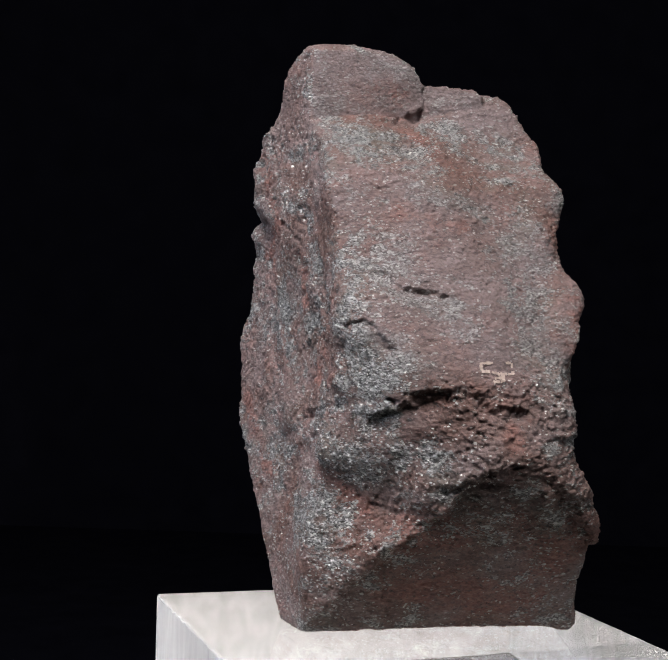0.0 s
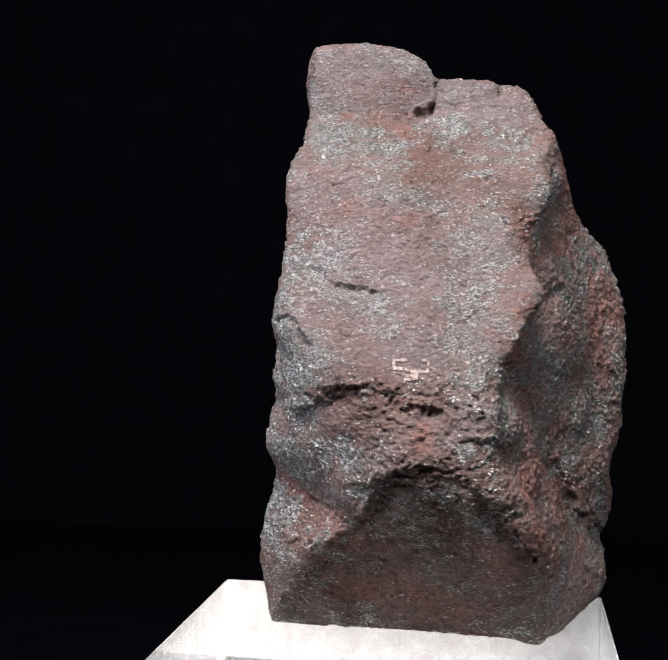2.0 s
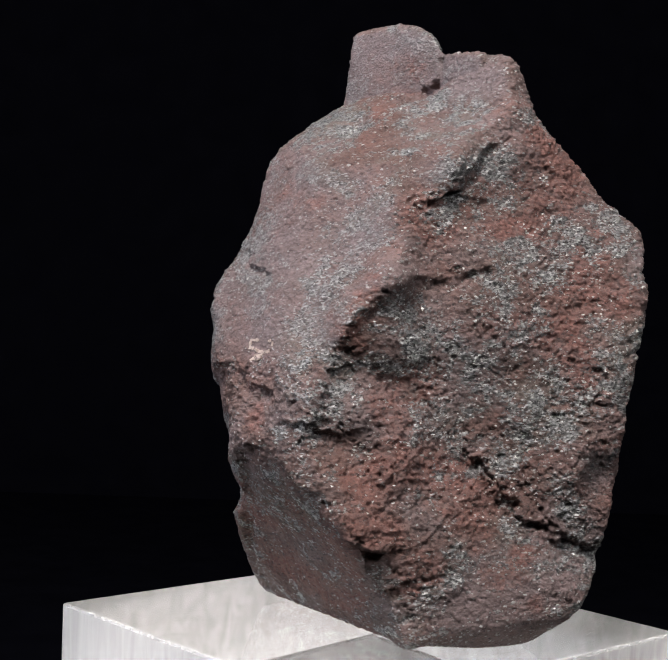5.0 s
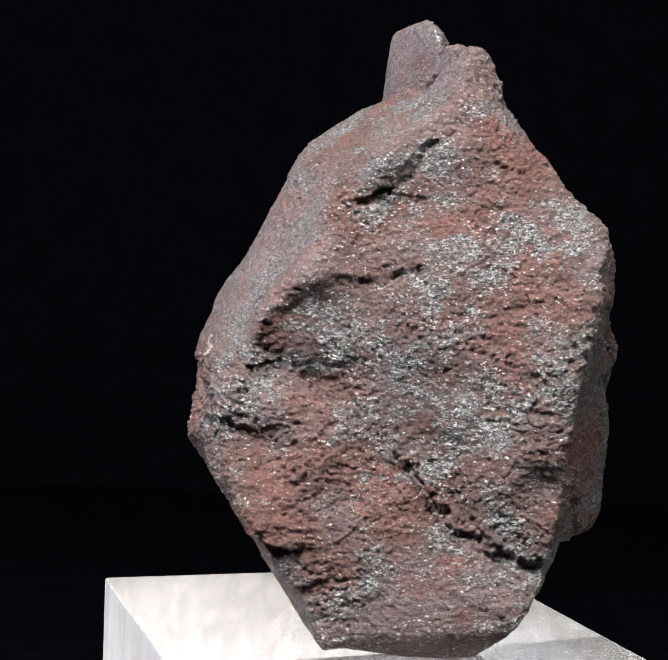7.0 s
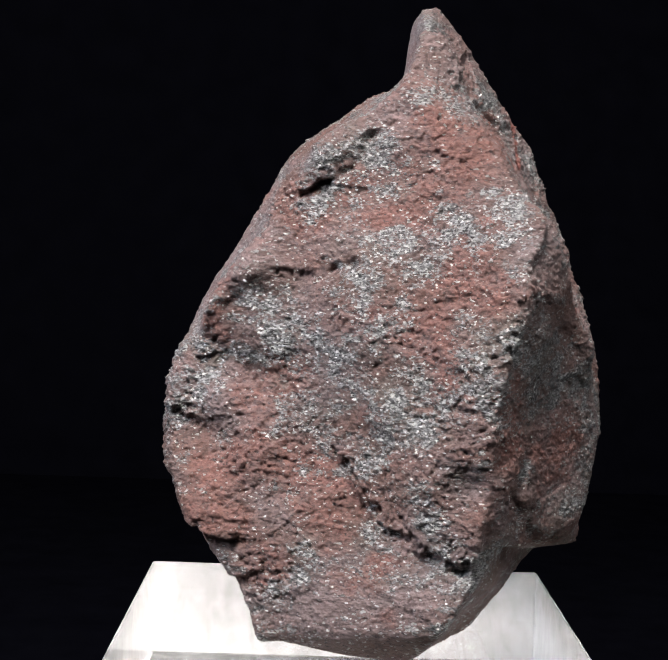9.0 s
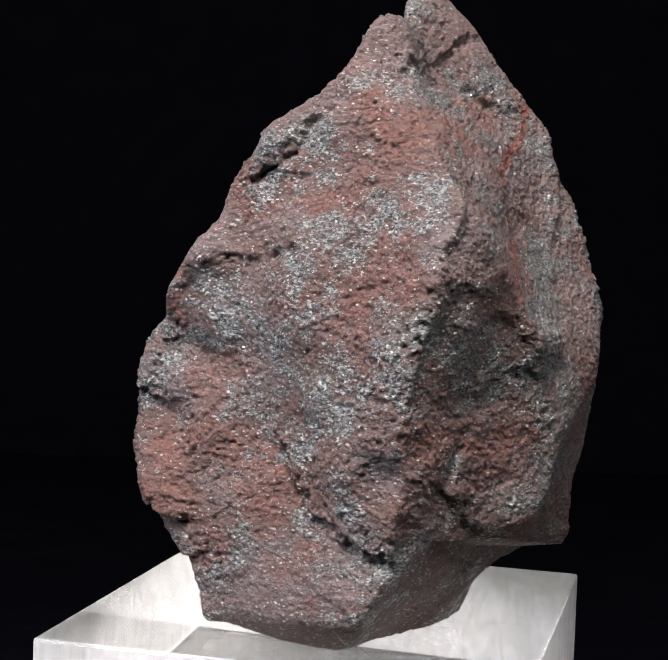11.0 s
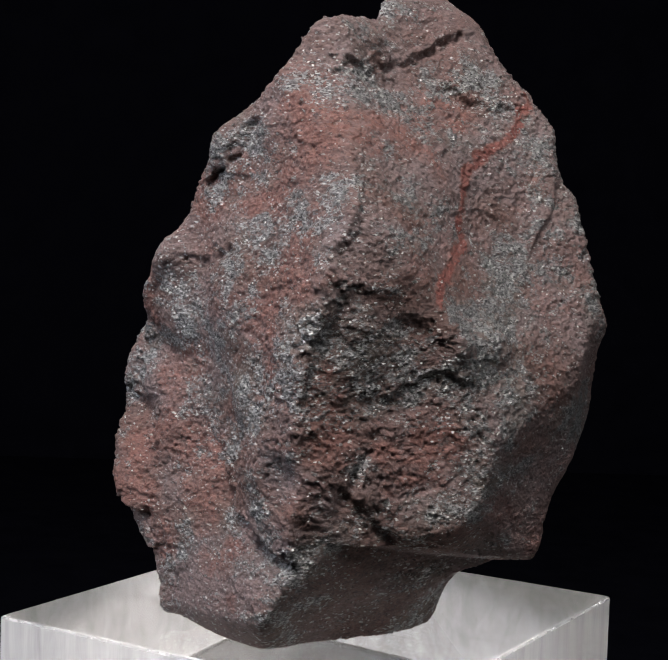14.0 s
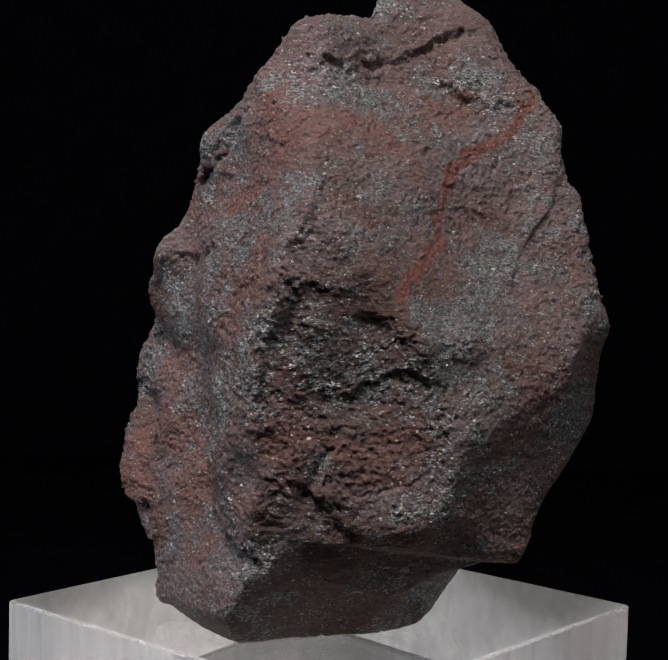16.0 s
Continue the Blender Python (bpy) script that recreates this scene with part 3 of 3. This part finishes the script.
    silver(1.8, (-0.4, -25.5, 51.9), (-1.7, -23.3, 55.8))
    silver(2.2, (-11.9, -19.1, 32.7), (-5.2, -26.7, 33.0))
    silver(1.8, (12.9, -18.3, 61.0), (17.2, -16.1, 64.0))
    silver(1.8, (13.1, -30.6, 33.3), (16.6, -29.8, 30.0))
    silver(1.8, (22.2, -9.1, 72.5), (24.3, -5.6, 74.5))
    silver(2.0, (23.3, 8.0, 88.2), (24.1, 10.6, 85.6))
    silver(2.0, (27.4, 4.7, 63.9), (29.3, 10.8, 66.1), (31.4, 18.6, 69.5))
    silver(1.6, (16.7, -27.3, 42.1), (18.0, -24.6, 37.7))
    silver(1.6, (31.2, 5.0, 51.2), (31.6, 6.9, 51.9))
    silver(2.2, (34.8, 9.9, 22.4), (36.2, 14.2, 19.5))
    silver(2.0, (-3.9, 18.7, 87.8), (-2.7, 17.0, 89.0), (-9.1, 21.7, 87.5))
    silver(1.8, (20.5, 33.5, 51.8), (18.0, 35.1, 49.4))
    silver(2.0, (31.0, 18.2, 70.2), (32.2, 23.0, 69.6))
    silver(2.0, (25.4, 11.8, 83.3), (25.4, 8.9, 84.6))
    silver(1.6, (-19.2, 10.2, 45.3), (-19.4, 6.6, 43.2))
    silver(1.6, (-20.1, 12.7, 74.3), (-19.6, 8.6, 72.6))
    rust(4.0, (26.9, 12.0, 80.3), (28.0, 15.5, 76.8))
    rust(3.5, (14.4, 20.9, 79.0), (-1.5, 21.4, 82.7))
    rust(4.5, (31.8, 7.3, 50.7), (35.0, 12.3, 46.3))
    rust(4.0, (20.5, 32.8, 34.1), (23.0, 30.6, 30.5))
    rust(4.0, (35.8, 22.0, 42.2), (33.8, 22.7, 36.0))
    rust(3.0, (22.6, -21.8, 24.0), (22.9, -16.4, 31.4))
    rust(3.5, (22.0, -10.3, 43.7), (20.8, -15.3, 38.4))
    silver(4.0, (-12.7, -13.6, 70.6), (-10.6, -17.9, 63.6))
    silver(4.0, (-17.5, -19.7, 44.2), (-13.9, -23.3, 40.5))
    silver(3.5, (-20.8, -10.3, 23.7), (-18.3, -13.4, 18.4))
    silver(3.0, (2.6, 5.0, 88.6), (11.8, 3.8, 86.6))
    silver(3.0, (9.6, -20.7, 58.6), (13.1, -24.0, 51.9))
    silver(4.5, (20.6, 14.9, 85.6), (15.0, 17.3, 83.4), (8.0, 19.6, 82.0))
    silver(4.0, (-1.4, 32.4, 58.9), (-9.2, 33.1, 62.9))
    silver(4.0, (29.5, 8.3, 61.5), (31.8, 15.4, 65.6), (32.9, 21.5, 68.3))
    silver(4.0, (22.2, -9.1, 72.5), (24.4, 0.3, 75.4))
    silver(3.5, (27.6, -2.9, 55.9), (30.5, 3.2, 52.4))
    rust(1.6, (-19.0, 8.5, 64.3), (-18.4, 6.6, 56.0))
    rust(1.8, (-21.5, 25.6, 81.2), (-20.9, 17.9, 71.4), (-19.3, 29.1, 65.4))
    rust(2.2, (-21.3, 33.0, 38.3), (-21.2, 27.8, 32.2), (-20.8, 16.8, 26.2))
    rust(1.6, (-18.2, -4.2, 48.2), (-20.8, -14.8, 44.5))
    silver(1.6, (-18.9, 4.4, 85.0), (-19.2, 6.8, 78.5), (-19.1, 5.1, 70.9), (-18.9, -1.5, 61.9), (-18.2, -1.3, 53.2))
    silver(1.8, (-19.1, 10.6, 46.0), (-19.5, 23.9, 52.6))
    silver(2.5, (-20.8, 2.3, 20.5), (-20.0, -12.4, 18.4), (-14.2, -17.1, 18.3))
    rust(4.0, (-7.3, -21.3, 19.0), (8.1, -24.8, 22.1), (17.9, -22.4, 15.8))
    rust(4.0, (-9.5, -14.9, 10.0), (5.9, -16.7, 8.9), (26.1, -13.6, 13.7))
    rust(3.0, (23.9, -22.4, 21.8), (21.1, -23.0, 27.1))
    rust(3.5, (21.9, -9.6, 67.3), (25.0, 1.9, 70.0), (28.8, 12.5, 72.5))
    rust(3.0, (23.9, -10.2, 26.9), (28.2, -3.6, 20.1))
    rust(3.0, (25.7, 16.2, 80.0), (17.5, 20.7, 78.6), (11.7, 24.4, 75.1))
    rust(4.5, (23.5, -11.9, 28.6), (26.8, -3.2, 25.8))
    rust(3.5, (21.5, -10.7, 69.1), (24.3, 0.0, 70.8), (28.0, 9.2, 68.5))
    rust(3.5, (33.5, 13.6, 57.1), (37.3, 18.2, 54.8))
    silver(3.5, (24.7, 13.9, 82.6), (24.6, 7.8, 86.4))
    silver(3.0, (33.5, 24.5, 69.0), (31.9, 18.3, 68.9), (29.4, 10.9, 66.3))
    silver(3.0, (-8.2, 34.9, 58.6), (-2.9, 31.1, 62.6))
    silver(4.0, (-1.2, 17.3, 86.5), (-11.3, 22.5, 87.8))
    silver(4.0, (22.3, -15.2, 54.0), (23.3, -8.4, 46.3), (26.7, -3.3, 45.4))
    silver(3.0, (17.1, -26.8, 41.7), (16.9, -27.9, 35.7))


def soft_most(p, planes):
    planes = np.array(planes, np.float32)
    v = p @ planes[:, :3].T - planes[:, 3]
    top = v.max(1)
    return top + 0.35 * np.log(np.exp((v - top[:, None]) / 0.35).sum(1))


def solid(p):
    """Millimetres from the specimen's surface, less than nothing inside."""
    out = np.empty(len(p), np.float32)
    for a in range(0, len(p), 200000):
        q = p[a:a + 200000].astype(np.float32)
        f = np.minimum(soft_most(q, BODY), soft_most(q, KNOB))
        for x, y, z, size, high in LUMPS:
            f -= high * np.exp(-((q - np.float32((x, y, z))) ** 2).sum(1) / (2 * size * size))
        for az, el, far, brow, rise, slope in UNDERCUTS:
            v = q @ np.float32(way(az, el)) - far
            f = np.maximum(f, np.minimum(v, brow + rise * v + slope * q[:, 0] - q[:, 2]))
        out[a:a + 200000] = np.maximum(f, -q[:, 2])
    return out


def hashed(i, salt):
    h = (i[..., 0].astype(np.uint32) * np.uint32(73856093)) ^ (i[..., 1].astype(np.uint32) * np.uint32(19349663)) ^ (i[..., 2].astype(np.uint32) * np.uint32(83492791)) ^ np.uint32(salt * 2654435 + 97)
    h = (h ^ (h >> np.uint32(15))) * np.uint32(2246822519)
    h = (h ^ (h >> np.uint32(13))) * np.uint32(3266489917)
    return ((h ^ (h >> np.uint32(16))) & np.uint32(0xFFFFFF)).astype(np.float32) / np.float32(0xFFFFFF)


def waves(p, size, salt):
    """Smooth noise from -1 to 1 with features of that many millimetres."""
    q = (p / size).astype(np.float32)
    i = np.floor(q).astype(np.int64)
    u = q - i
    u = u * u * u * (u * (u * 6 - 15) + 10)
    total = np.zeros(len(p), np.float32)
    for dx in (0, 1):
        for dy in (0, 1):
            for dz in (0, 1):
                w = (u[:, 0] if dx else 1 - u[:, 0]) * (u[:, 1] if dy else 1 - u[:, 1]) * (u[:, 2] if dz else 1 - u[:, 2])
                total += w * hashed(i + np.array((dx, dy, dz)), salt)
    return total * 2 - 1


def fractal(p, size, salt, layers=4, gain=0.55):
    total, high = np.zeros(len(p), np.float32), 1.0
    for n in range(layers):
        total += high * waves(p + 17.3 * n, size / 2 ** n, salt + n)
        high *= gain
    return total


def chips(p, size, salt):
    """Flat chips: each cell has its own height and its own lean."""
    q = (p / size).astype(np.float32)
    i = np.floor(q).astype(np.int64)
    best = np.full(len(p), 9.0, np.float32)
    high, off, turn = np.zeros(len(p), np.float32), np.zeros((len(p), 3), np.float32), np.zeros((len(p), 3), np.float32)
    for dx in (-1, 0, 1):
        for dy in (-1, 0, 1):
            for dz in (-1, 0, 1):
                c = i + np.array((dx, dy, dz))
                spot = np.stack([hashed(c, salt + k) for k in (1, 2, 3)], 1)
                d = q - c - spot
                far = (d * d).sum(1)
                m = far < best
                best[m], off[m] = far[m], d[m]
                high[m] = spot[m, 0]
                turn[m] = spot[m] - 0.5
    return high - 0.5 + (off * turn).sum(1) * 1.6


def line_distance(p, line, offset=False):
    best, away = np.full(len(p), 1e9, np.float32), np.zeros((len(p), 3), np.float32)
    pairs = list(zip(line[:-1], line[1:])) or [(line[0], line[0] + 0.01)]
    for a, b in pairs:
        ab = b - a
        s = np.clip((p - a) @ ab / (ab @ ab), 0, 1)
        to = p - a - s[:, None] * ab
        far = np.linalg.norm(to, axis=1)
        away = np.where((far < best)[:, None], to, away)
        best = np.minimum(best, far)
    return (best, away) if offset else best


def net(step):
    """A quad net over the solid."""
    low, high = np.array((-30.0, -40.0, -2.0)), np.array((48.0, 52.0, 108.0))
    count = ((high - low) / step).astype(int) + 1
    axes = [low[k] + step * np.arange(count[k]) for k in range(3)]
    # a coarse pass tells which fine points lie near the surface
    rough = [a[::4] for a in axes]
    grid = np.stack(np.meshgrid(*rough, indexing="ij"), -1).reshape(-1, 3)
    coarse = solid(grid).reshape([len(a) for a in rough])
    big = np.repeat(np.repeat(np.repeat(coarse, 4, 0), 4, 1), 4, 2)[:count[0], :count[1], :count[2]]
    values = np.where(big > 0, 9.0, -9.0).astype(np.float32)
    near = np.argwhere(np.abs(big) < step * 14)
    values[near[:, 0], near[:, 1], near[:, 2]] = solid(low + step * near)
    inside = values < 0
    n = count - 1
    corners = [(a, b, c) for a in (0, 1) for b in (0, 1) for c in (0, 1)]
    held = sum(inside[a:a + n[0], b:b + n[1], c:c + n[2]].astype(np.int8) for a, b, c in corners)
    cells = np.argwhere((held > 0) & (held < 8))
    number = np.full(n, -1, np.int64)
    number[cells[:, 0], cells[:, 1], cells[:, 2]] = np.arange(len(cells))
    total, times = np.zeros((len(cells), 3)), np.zeros(len(cells))
    for p, q in [(p, q) for p in corners for q in corners if p < q and sum(abs(a - b) for a, b in zip(p, q)) == 1]:
        va = values[cells[:, 0] + p[0], cells[:, 1] + p[1], cells[:, 2] + p[2]]
        vb = values[cells[:, 0] + q[0], cells[:, 1] + q[1], cells[:, 2] + q[2]]
        cut = (va < 0) != (vb < 0)
        s = np.where(cut, va / np.where(cut, va - vb, 1), 0)
        total += np.where(cut[:, None], np.array(p) + s[:, None] * (np.array(q) - np.array(p)), 0)
        times += cut
    verts = low + step * (cells + total / times[:, None])
    quads = []
    for k in range(3):
        a, b = (k + 1) % 3, (k + 2) % 3
        lo = [slice(1, n[0]), slice(1, n[1]), slice(1, n[2])]
        lo[k] = slice(0, n[k])
        hi = list(lo)
        hi[k] = slice(1, n[k] + 1)
        first, second = inside[tuple(lo)], inside[tuple(hi)]
        for turned in (False, True):
            e = np.argwhere((first & ~second) if not turned else (~first & second))
            start = np.ones(3, int)
            start[k] = 0
            e = e + start
            da, db = np.zeros(3, int), np.zeros(3, int)
            da[a], db[b] = 1, 1
            ring = [e - da - db, e - db, e, e - da]
            quad = np.stack([number[r[:, 0], r[:, 1], r[:, 2]] for r in ring], 1)
            quads.append(quad[:, ::-1] if turned else quad)
    quads = np.concatenate(quads)
    return verts, quads[(quads >= 0).all(1)]


def split_quads(verts, quads):
    edges = np.sort(np.concatenate([np.stack([quads[:, k], quads[:, (k + 1) % 4]], 1) for k in range(4)]), 1)
    keys, back = np.unique(edges[:, 0] * len(verts) + edges[:, 1], return_inverse=True)
    ends = np.stack([keys // len(verts), keys % len(verts)], 1)
    mids = len(verts) + back.reshape(4, -1).T
    centre = len(verts) + len(keys) + np.arange(len(quads))
    points = np.concatenate([verts, verts[ends].mean(1), verts[quads].mean(1)])
    new_quads = np.concatenate([np.stack([quads[:, k], mids[:, k], centre, mids[:, k - 1]], 1) for k in range(4)])
    return points, new_quads


def normals_of(verts, quads):
    n = np.cross(verts[quads[:, 2]] - verts[quads[:, 0]], verts[quads[:, 3]] - verts[quads[:, 1]])
    out = np.stack([np.bincount(quads.ravel(), np.repeat(n[:, k], 4), len(verts)) for k in range(3)], 1)
    return out / np.maximum(np.linalg.norm(out, axis=1), 1e-9)[:, None]


def ore_specimen():
    split_faces(), top_knob(), hollows_and_lumps(), ledges(), cracks(), stains()
    verts, quads = net(0.45)
    verts, quads = split_quads(verts, quads)
    n = normals_of(verts, quads)
    for _ in range(2):
        verts = verts - n * np.clip(solid(verts), -0.3, 0.3)[:, None]
    n = normals_of(verts, quads)
    # the bedding lies flat, and stands on end along the western side
    west = np.clip((-n[:, 0] - 0.5) / 0.3, 0, 1)
    front = np.clip((-n[:, 1] - 0.75) / 0.2, 0, 1) * np.clip((verts[:, 2] - 44) / 5, 0, 1)
    hack = (1 - 0.55 * front) * (0.8 + 0.4 * waves(verts, 14.0, 5)) * (1 - 0.45 * np.clip(-n[:, 2] / 0.3, 0, 1))
    warp = verts + 0.7 * np.stack([fractal(verts, 2.4, 60 + 5 * k, 3) for k in range(3)], 1)

    def grain(stretch, salt):
        bed = verts * np.array(stretch)
        bed = bed + 0.55 * np.stack([fractal(bed, 2.6, salt + 5 * k, 2) for k in range(3)], 1)
        return 0.18 * fractal(bed, 9.0, salt + 20, 3) + 0.22 * chips(bed, 6.5, salt + 30) + 0.19 * chips(bed, 3.2, salt + 40) + 0.23 * chips(bed, 1.5, salt + 50) + 0.26 * chips(bed, 0.8, salt + 60)

    d = grain((1, 1, 1.25), 100)
    upright = grain((1.5, 1.5, 0.5), 300)
    d = d + west * (1.5 * upright - d)
    d = hack * (d + 0.07 * fractal(verts, 0.8, 51, 2))
    bed = verts * np.array((1, 1, 1.5))
    for depth, reach, proud, line in LEDGES:
        near = np.flatnonzero((np.abs(verts - (line.min(0) + line.max(0)) / 2) < (line.max(0) - line.min(0)) / 2 + 2 * reach).all(1))
        r, off = line_distance(warp[near], line, True)
        below = np.clip(-(off @ proud) / (0.4 * reach), 0, 1)
        fall = 0.15 * np.exp(-(r / 1.2) ** 2) * (1 - below) - 0.95 * np.exp(-(r / reach) ** 1.5) * below
        d[near] += depth * fall * np.clip(0.9 + 0.7 * waves(verts[near], 4.0, 77), 0.2, 1.4)
    for width, depth, line in GROOVES:
        near = np.flatnonzero((np.abs(verts - (line.min(0) + line.max(0)) / 2) < (line.max(0) - line.min(0)) / 2 + 3).all(1))
        r = line_distance(warp[near], line) / width
        d[near] -= 0.8 * depth * np.clip(1 - r, 0, 1) ** 0.7 * np.clip(0.75 + 0.6 * waves(verts[near], 1.6, 90), 0.1, 1.2)
    verts = verts + n * d[:, None]
    verts[:, 2] = np.maximum(verts[:, 2], 0.06)
    tone = np.zeros((len(verts), 4), np.float32)
    tone[:, 2], tone[:, 3] = front, 1
    wide = verts + 1.2 * np.stack([fractal(bed, 4.0, 80 + 9 * k, 3) for k in range(3)], 1)
    for kind, width, line in TONES:
        near = np.flatnonzero((np.abs(verts - (line.min(0) + line.max(0)) / 2) < (line.max(0) - line.min(0)) / 2 + width * 2 + 3).all(1))
        r = line_distance(wide[near], line) / width
        if kind == 2:
            tone[near, 0] = np.maximum(tone[near, 0], 1.6 * np.clip(2.0 - 1.6 * line_distance(warp[near], line) / width, 0, 1))
        else:
            tone[near, kind] = np.maximum(tone[near, kind], np.clip(1.5 - r, 0, 1))
    me = bpy.data.meshes.new("ore_specimen")
    me.vertices.add(len(verts))
    me.vertices.foreach_set("co", ((verts - (AXIS_X, AXIS_Y, 0)) * 0.001).astype(np.float32).ravel())
    me.loops.add(quads.size)
    me.loops.foreach_set("vertex_index", quads.ravel().astype(np.int32))
    me.polygons.add(len(quads))
    me.polygons.foreach_set("loop_start", np.arange(0, quads.size, 4, dtype=np.int32))
    me.attributes.new("tone", "FLOAT_COLOR", "POINT").data.foreach_set("color", tone.ravel())
    me.update(calc_edges=True)
    me.shade_smooth()
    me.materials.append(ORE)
    ob = tagged(new("ore_specimen", me), "rough red and grey hematite ore with glinting metallic flakes", "rock")
    return ob, verts


def paint_mark(rock, verts):
    """Worn remains of painted strokes, laid on the specimen's face."""
    bm = bmesh.new()
    strokes = ((0.4, 47.9, 2.6, 48.0), (0.5, 46.9, 0.5, 48.0), (0.5, 46.7, 2.4, 46.6), (2.2, 46.6, 3.6, 46.2), (3.4, 46.3, 5.9, 46.3), (5.8, 46.3, 5.9, 48.0), (4.8, 48.0, 5.9, 48.1), (2.0, 45.0, 4.2, 45.2), (4.1, 45.1, 4.2, 46.2), (2.6, 45.6, 4.0, 45.7))
    face = verts[(verts[:, 1] < -22) & (np.abs(verts[:, 2] - 46.5) < 4) & (np.abs(verts[:, 0] - 3) < 6)]
    rng = random.Random(4)
    for x0, z0, x1, z1 in strokes:
        steps = max(2, int(math.hypot(x1 - x0, z1 - z0) / 0.22))
        rims = []
        for k in range(steps + 1):
            x, z = x0 + (x1 - x0) * k / steps, z0 + (z1 - z0) * k / steps
            side = Vector((z0 - z1, 0, x1 - x0)).normalized() * (0.22 + rng.uniform(-0.10, 0.06))
            rim = []
            for s in (1, -1):
                px, pz = x + s * side.x, z + s * side.z
                y = face[np.argsort((face[:, 0] - px) ** 2 + (face[:, 2] - pz) ** 2)[:5], 1].min()
                rim.append(((px - AXIS_X) / 1000, (y - 0.05 - AXIS_Y) / 1000, pz / 1000))
            rims.append([bm.verts.new(co) for co in rim] + [bm.verts.new((co[0], co[1] + 0.0003, co[2])) for co in rim])
        for a, b in zip(rims, rims[1:]):
            if rng.random() < 0.05:
                continue
            bm.faces.new((a[0], a[1], b[1], b[0]))
            bm.faces.new((a[2], a[0], b[0], b[2]))
            bm.faces.new((a[1], a[3], b[3], b[1]))
    bmesh.ops.recalc_face_normals(bm, faces=bm.faces[:])
    return link("paint_mark", bm, CREAM, rock, "worn cream paint strokes")


plate = turntable()
block = acrylic_block()
rock, skin = ore_specimen()
paint_mark(rock, skin)

TURN = [
    (0, 20.27), (0.5, 13.48), (1, 8.24), (1.5, 1.79), (2, -5.52), (2.5, -12.22),
    (3, -18.80), (3.5, -26.14), (4, -33.37), (4.2, -36.37), (6.3, -64.65), (6.5, -66.68),
    (7, -72.14), (7.5, -76.74), (8, -80.83), (8.5, -85.07), (9, -89.52), (9.2, -91.33),
    (11.3, -106.75), (11.5, -108.05), (12, -111.15), (12.5, -114.00), (13, -116.66), (13.5, -119.33),
    (14, -121.81), (14.5, -124.15), (15, -126.59), (15.5, -128.65), (16, -130.61),
]


def motions():
    for thing in (plate, block, rock):
        walk(thing, [(t, pose(0, 0, 0, 0, 0, a)) for t, a in TURN])


motions()
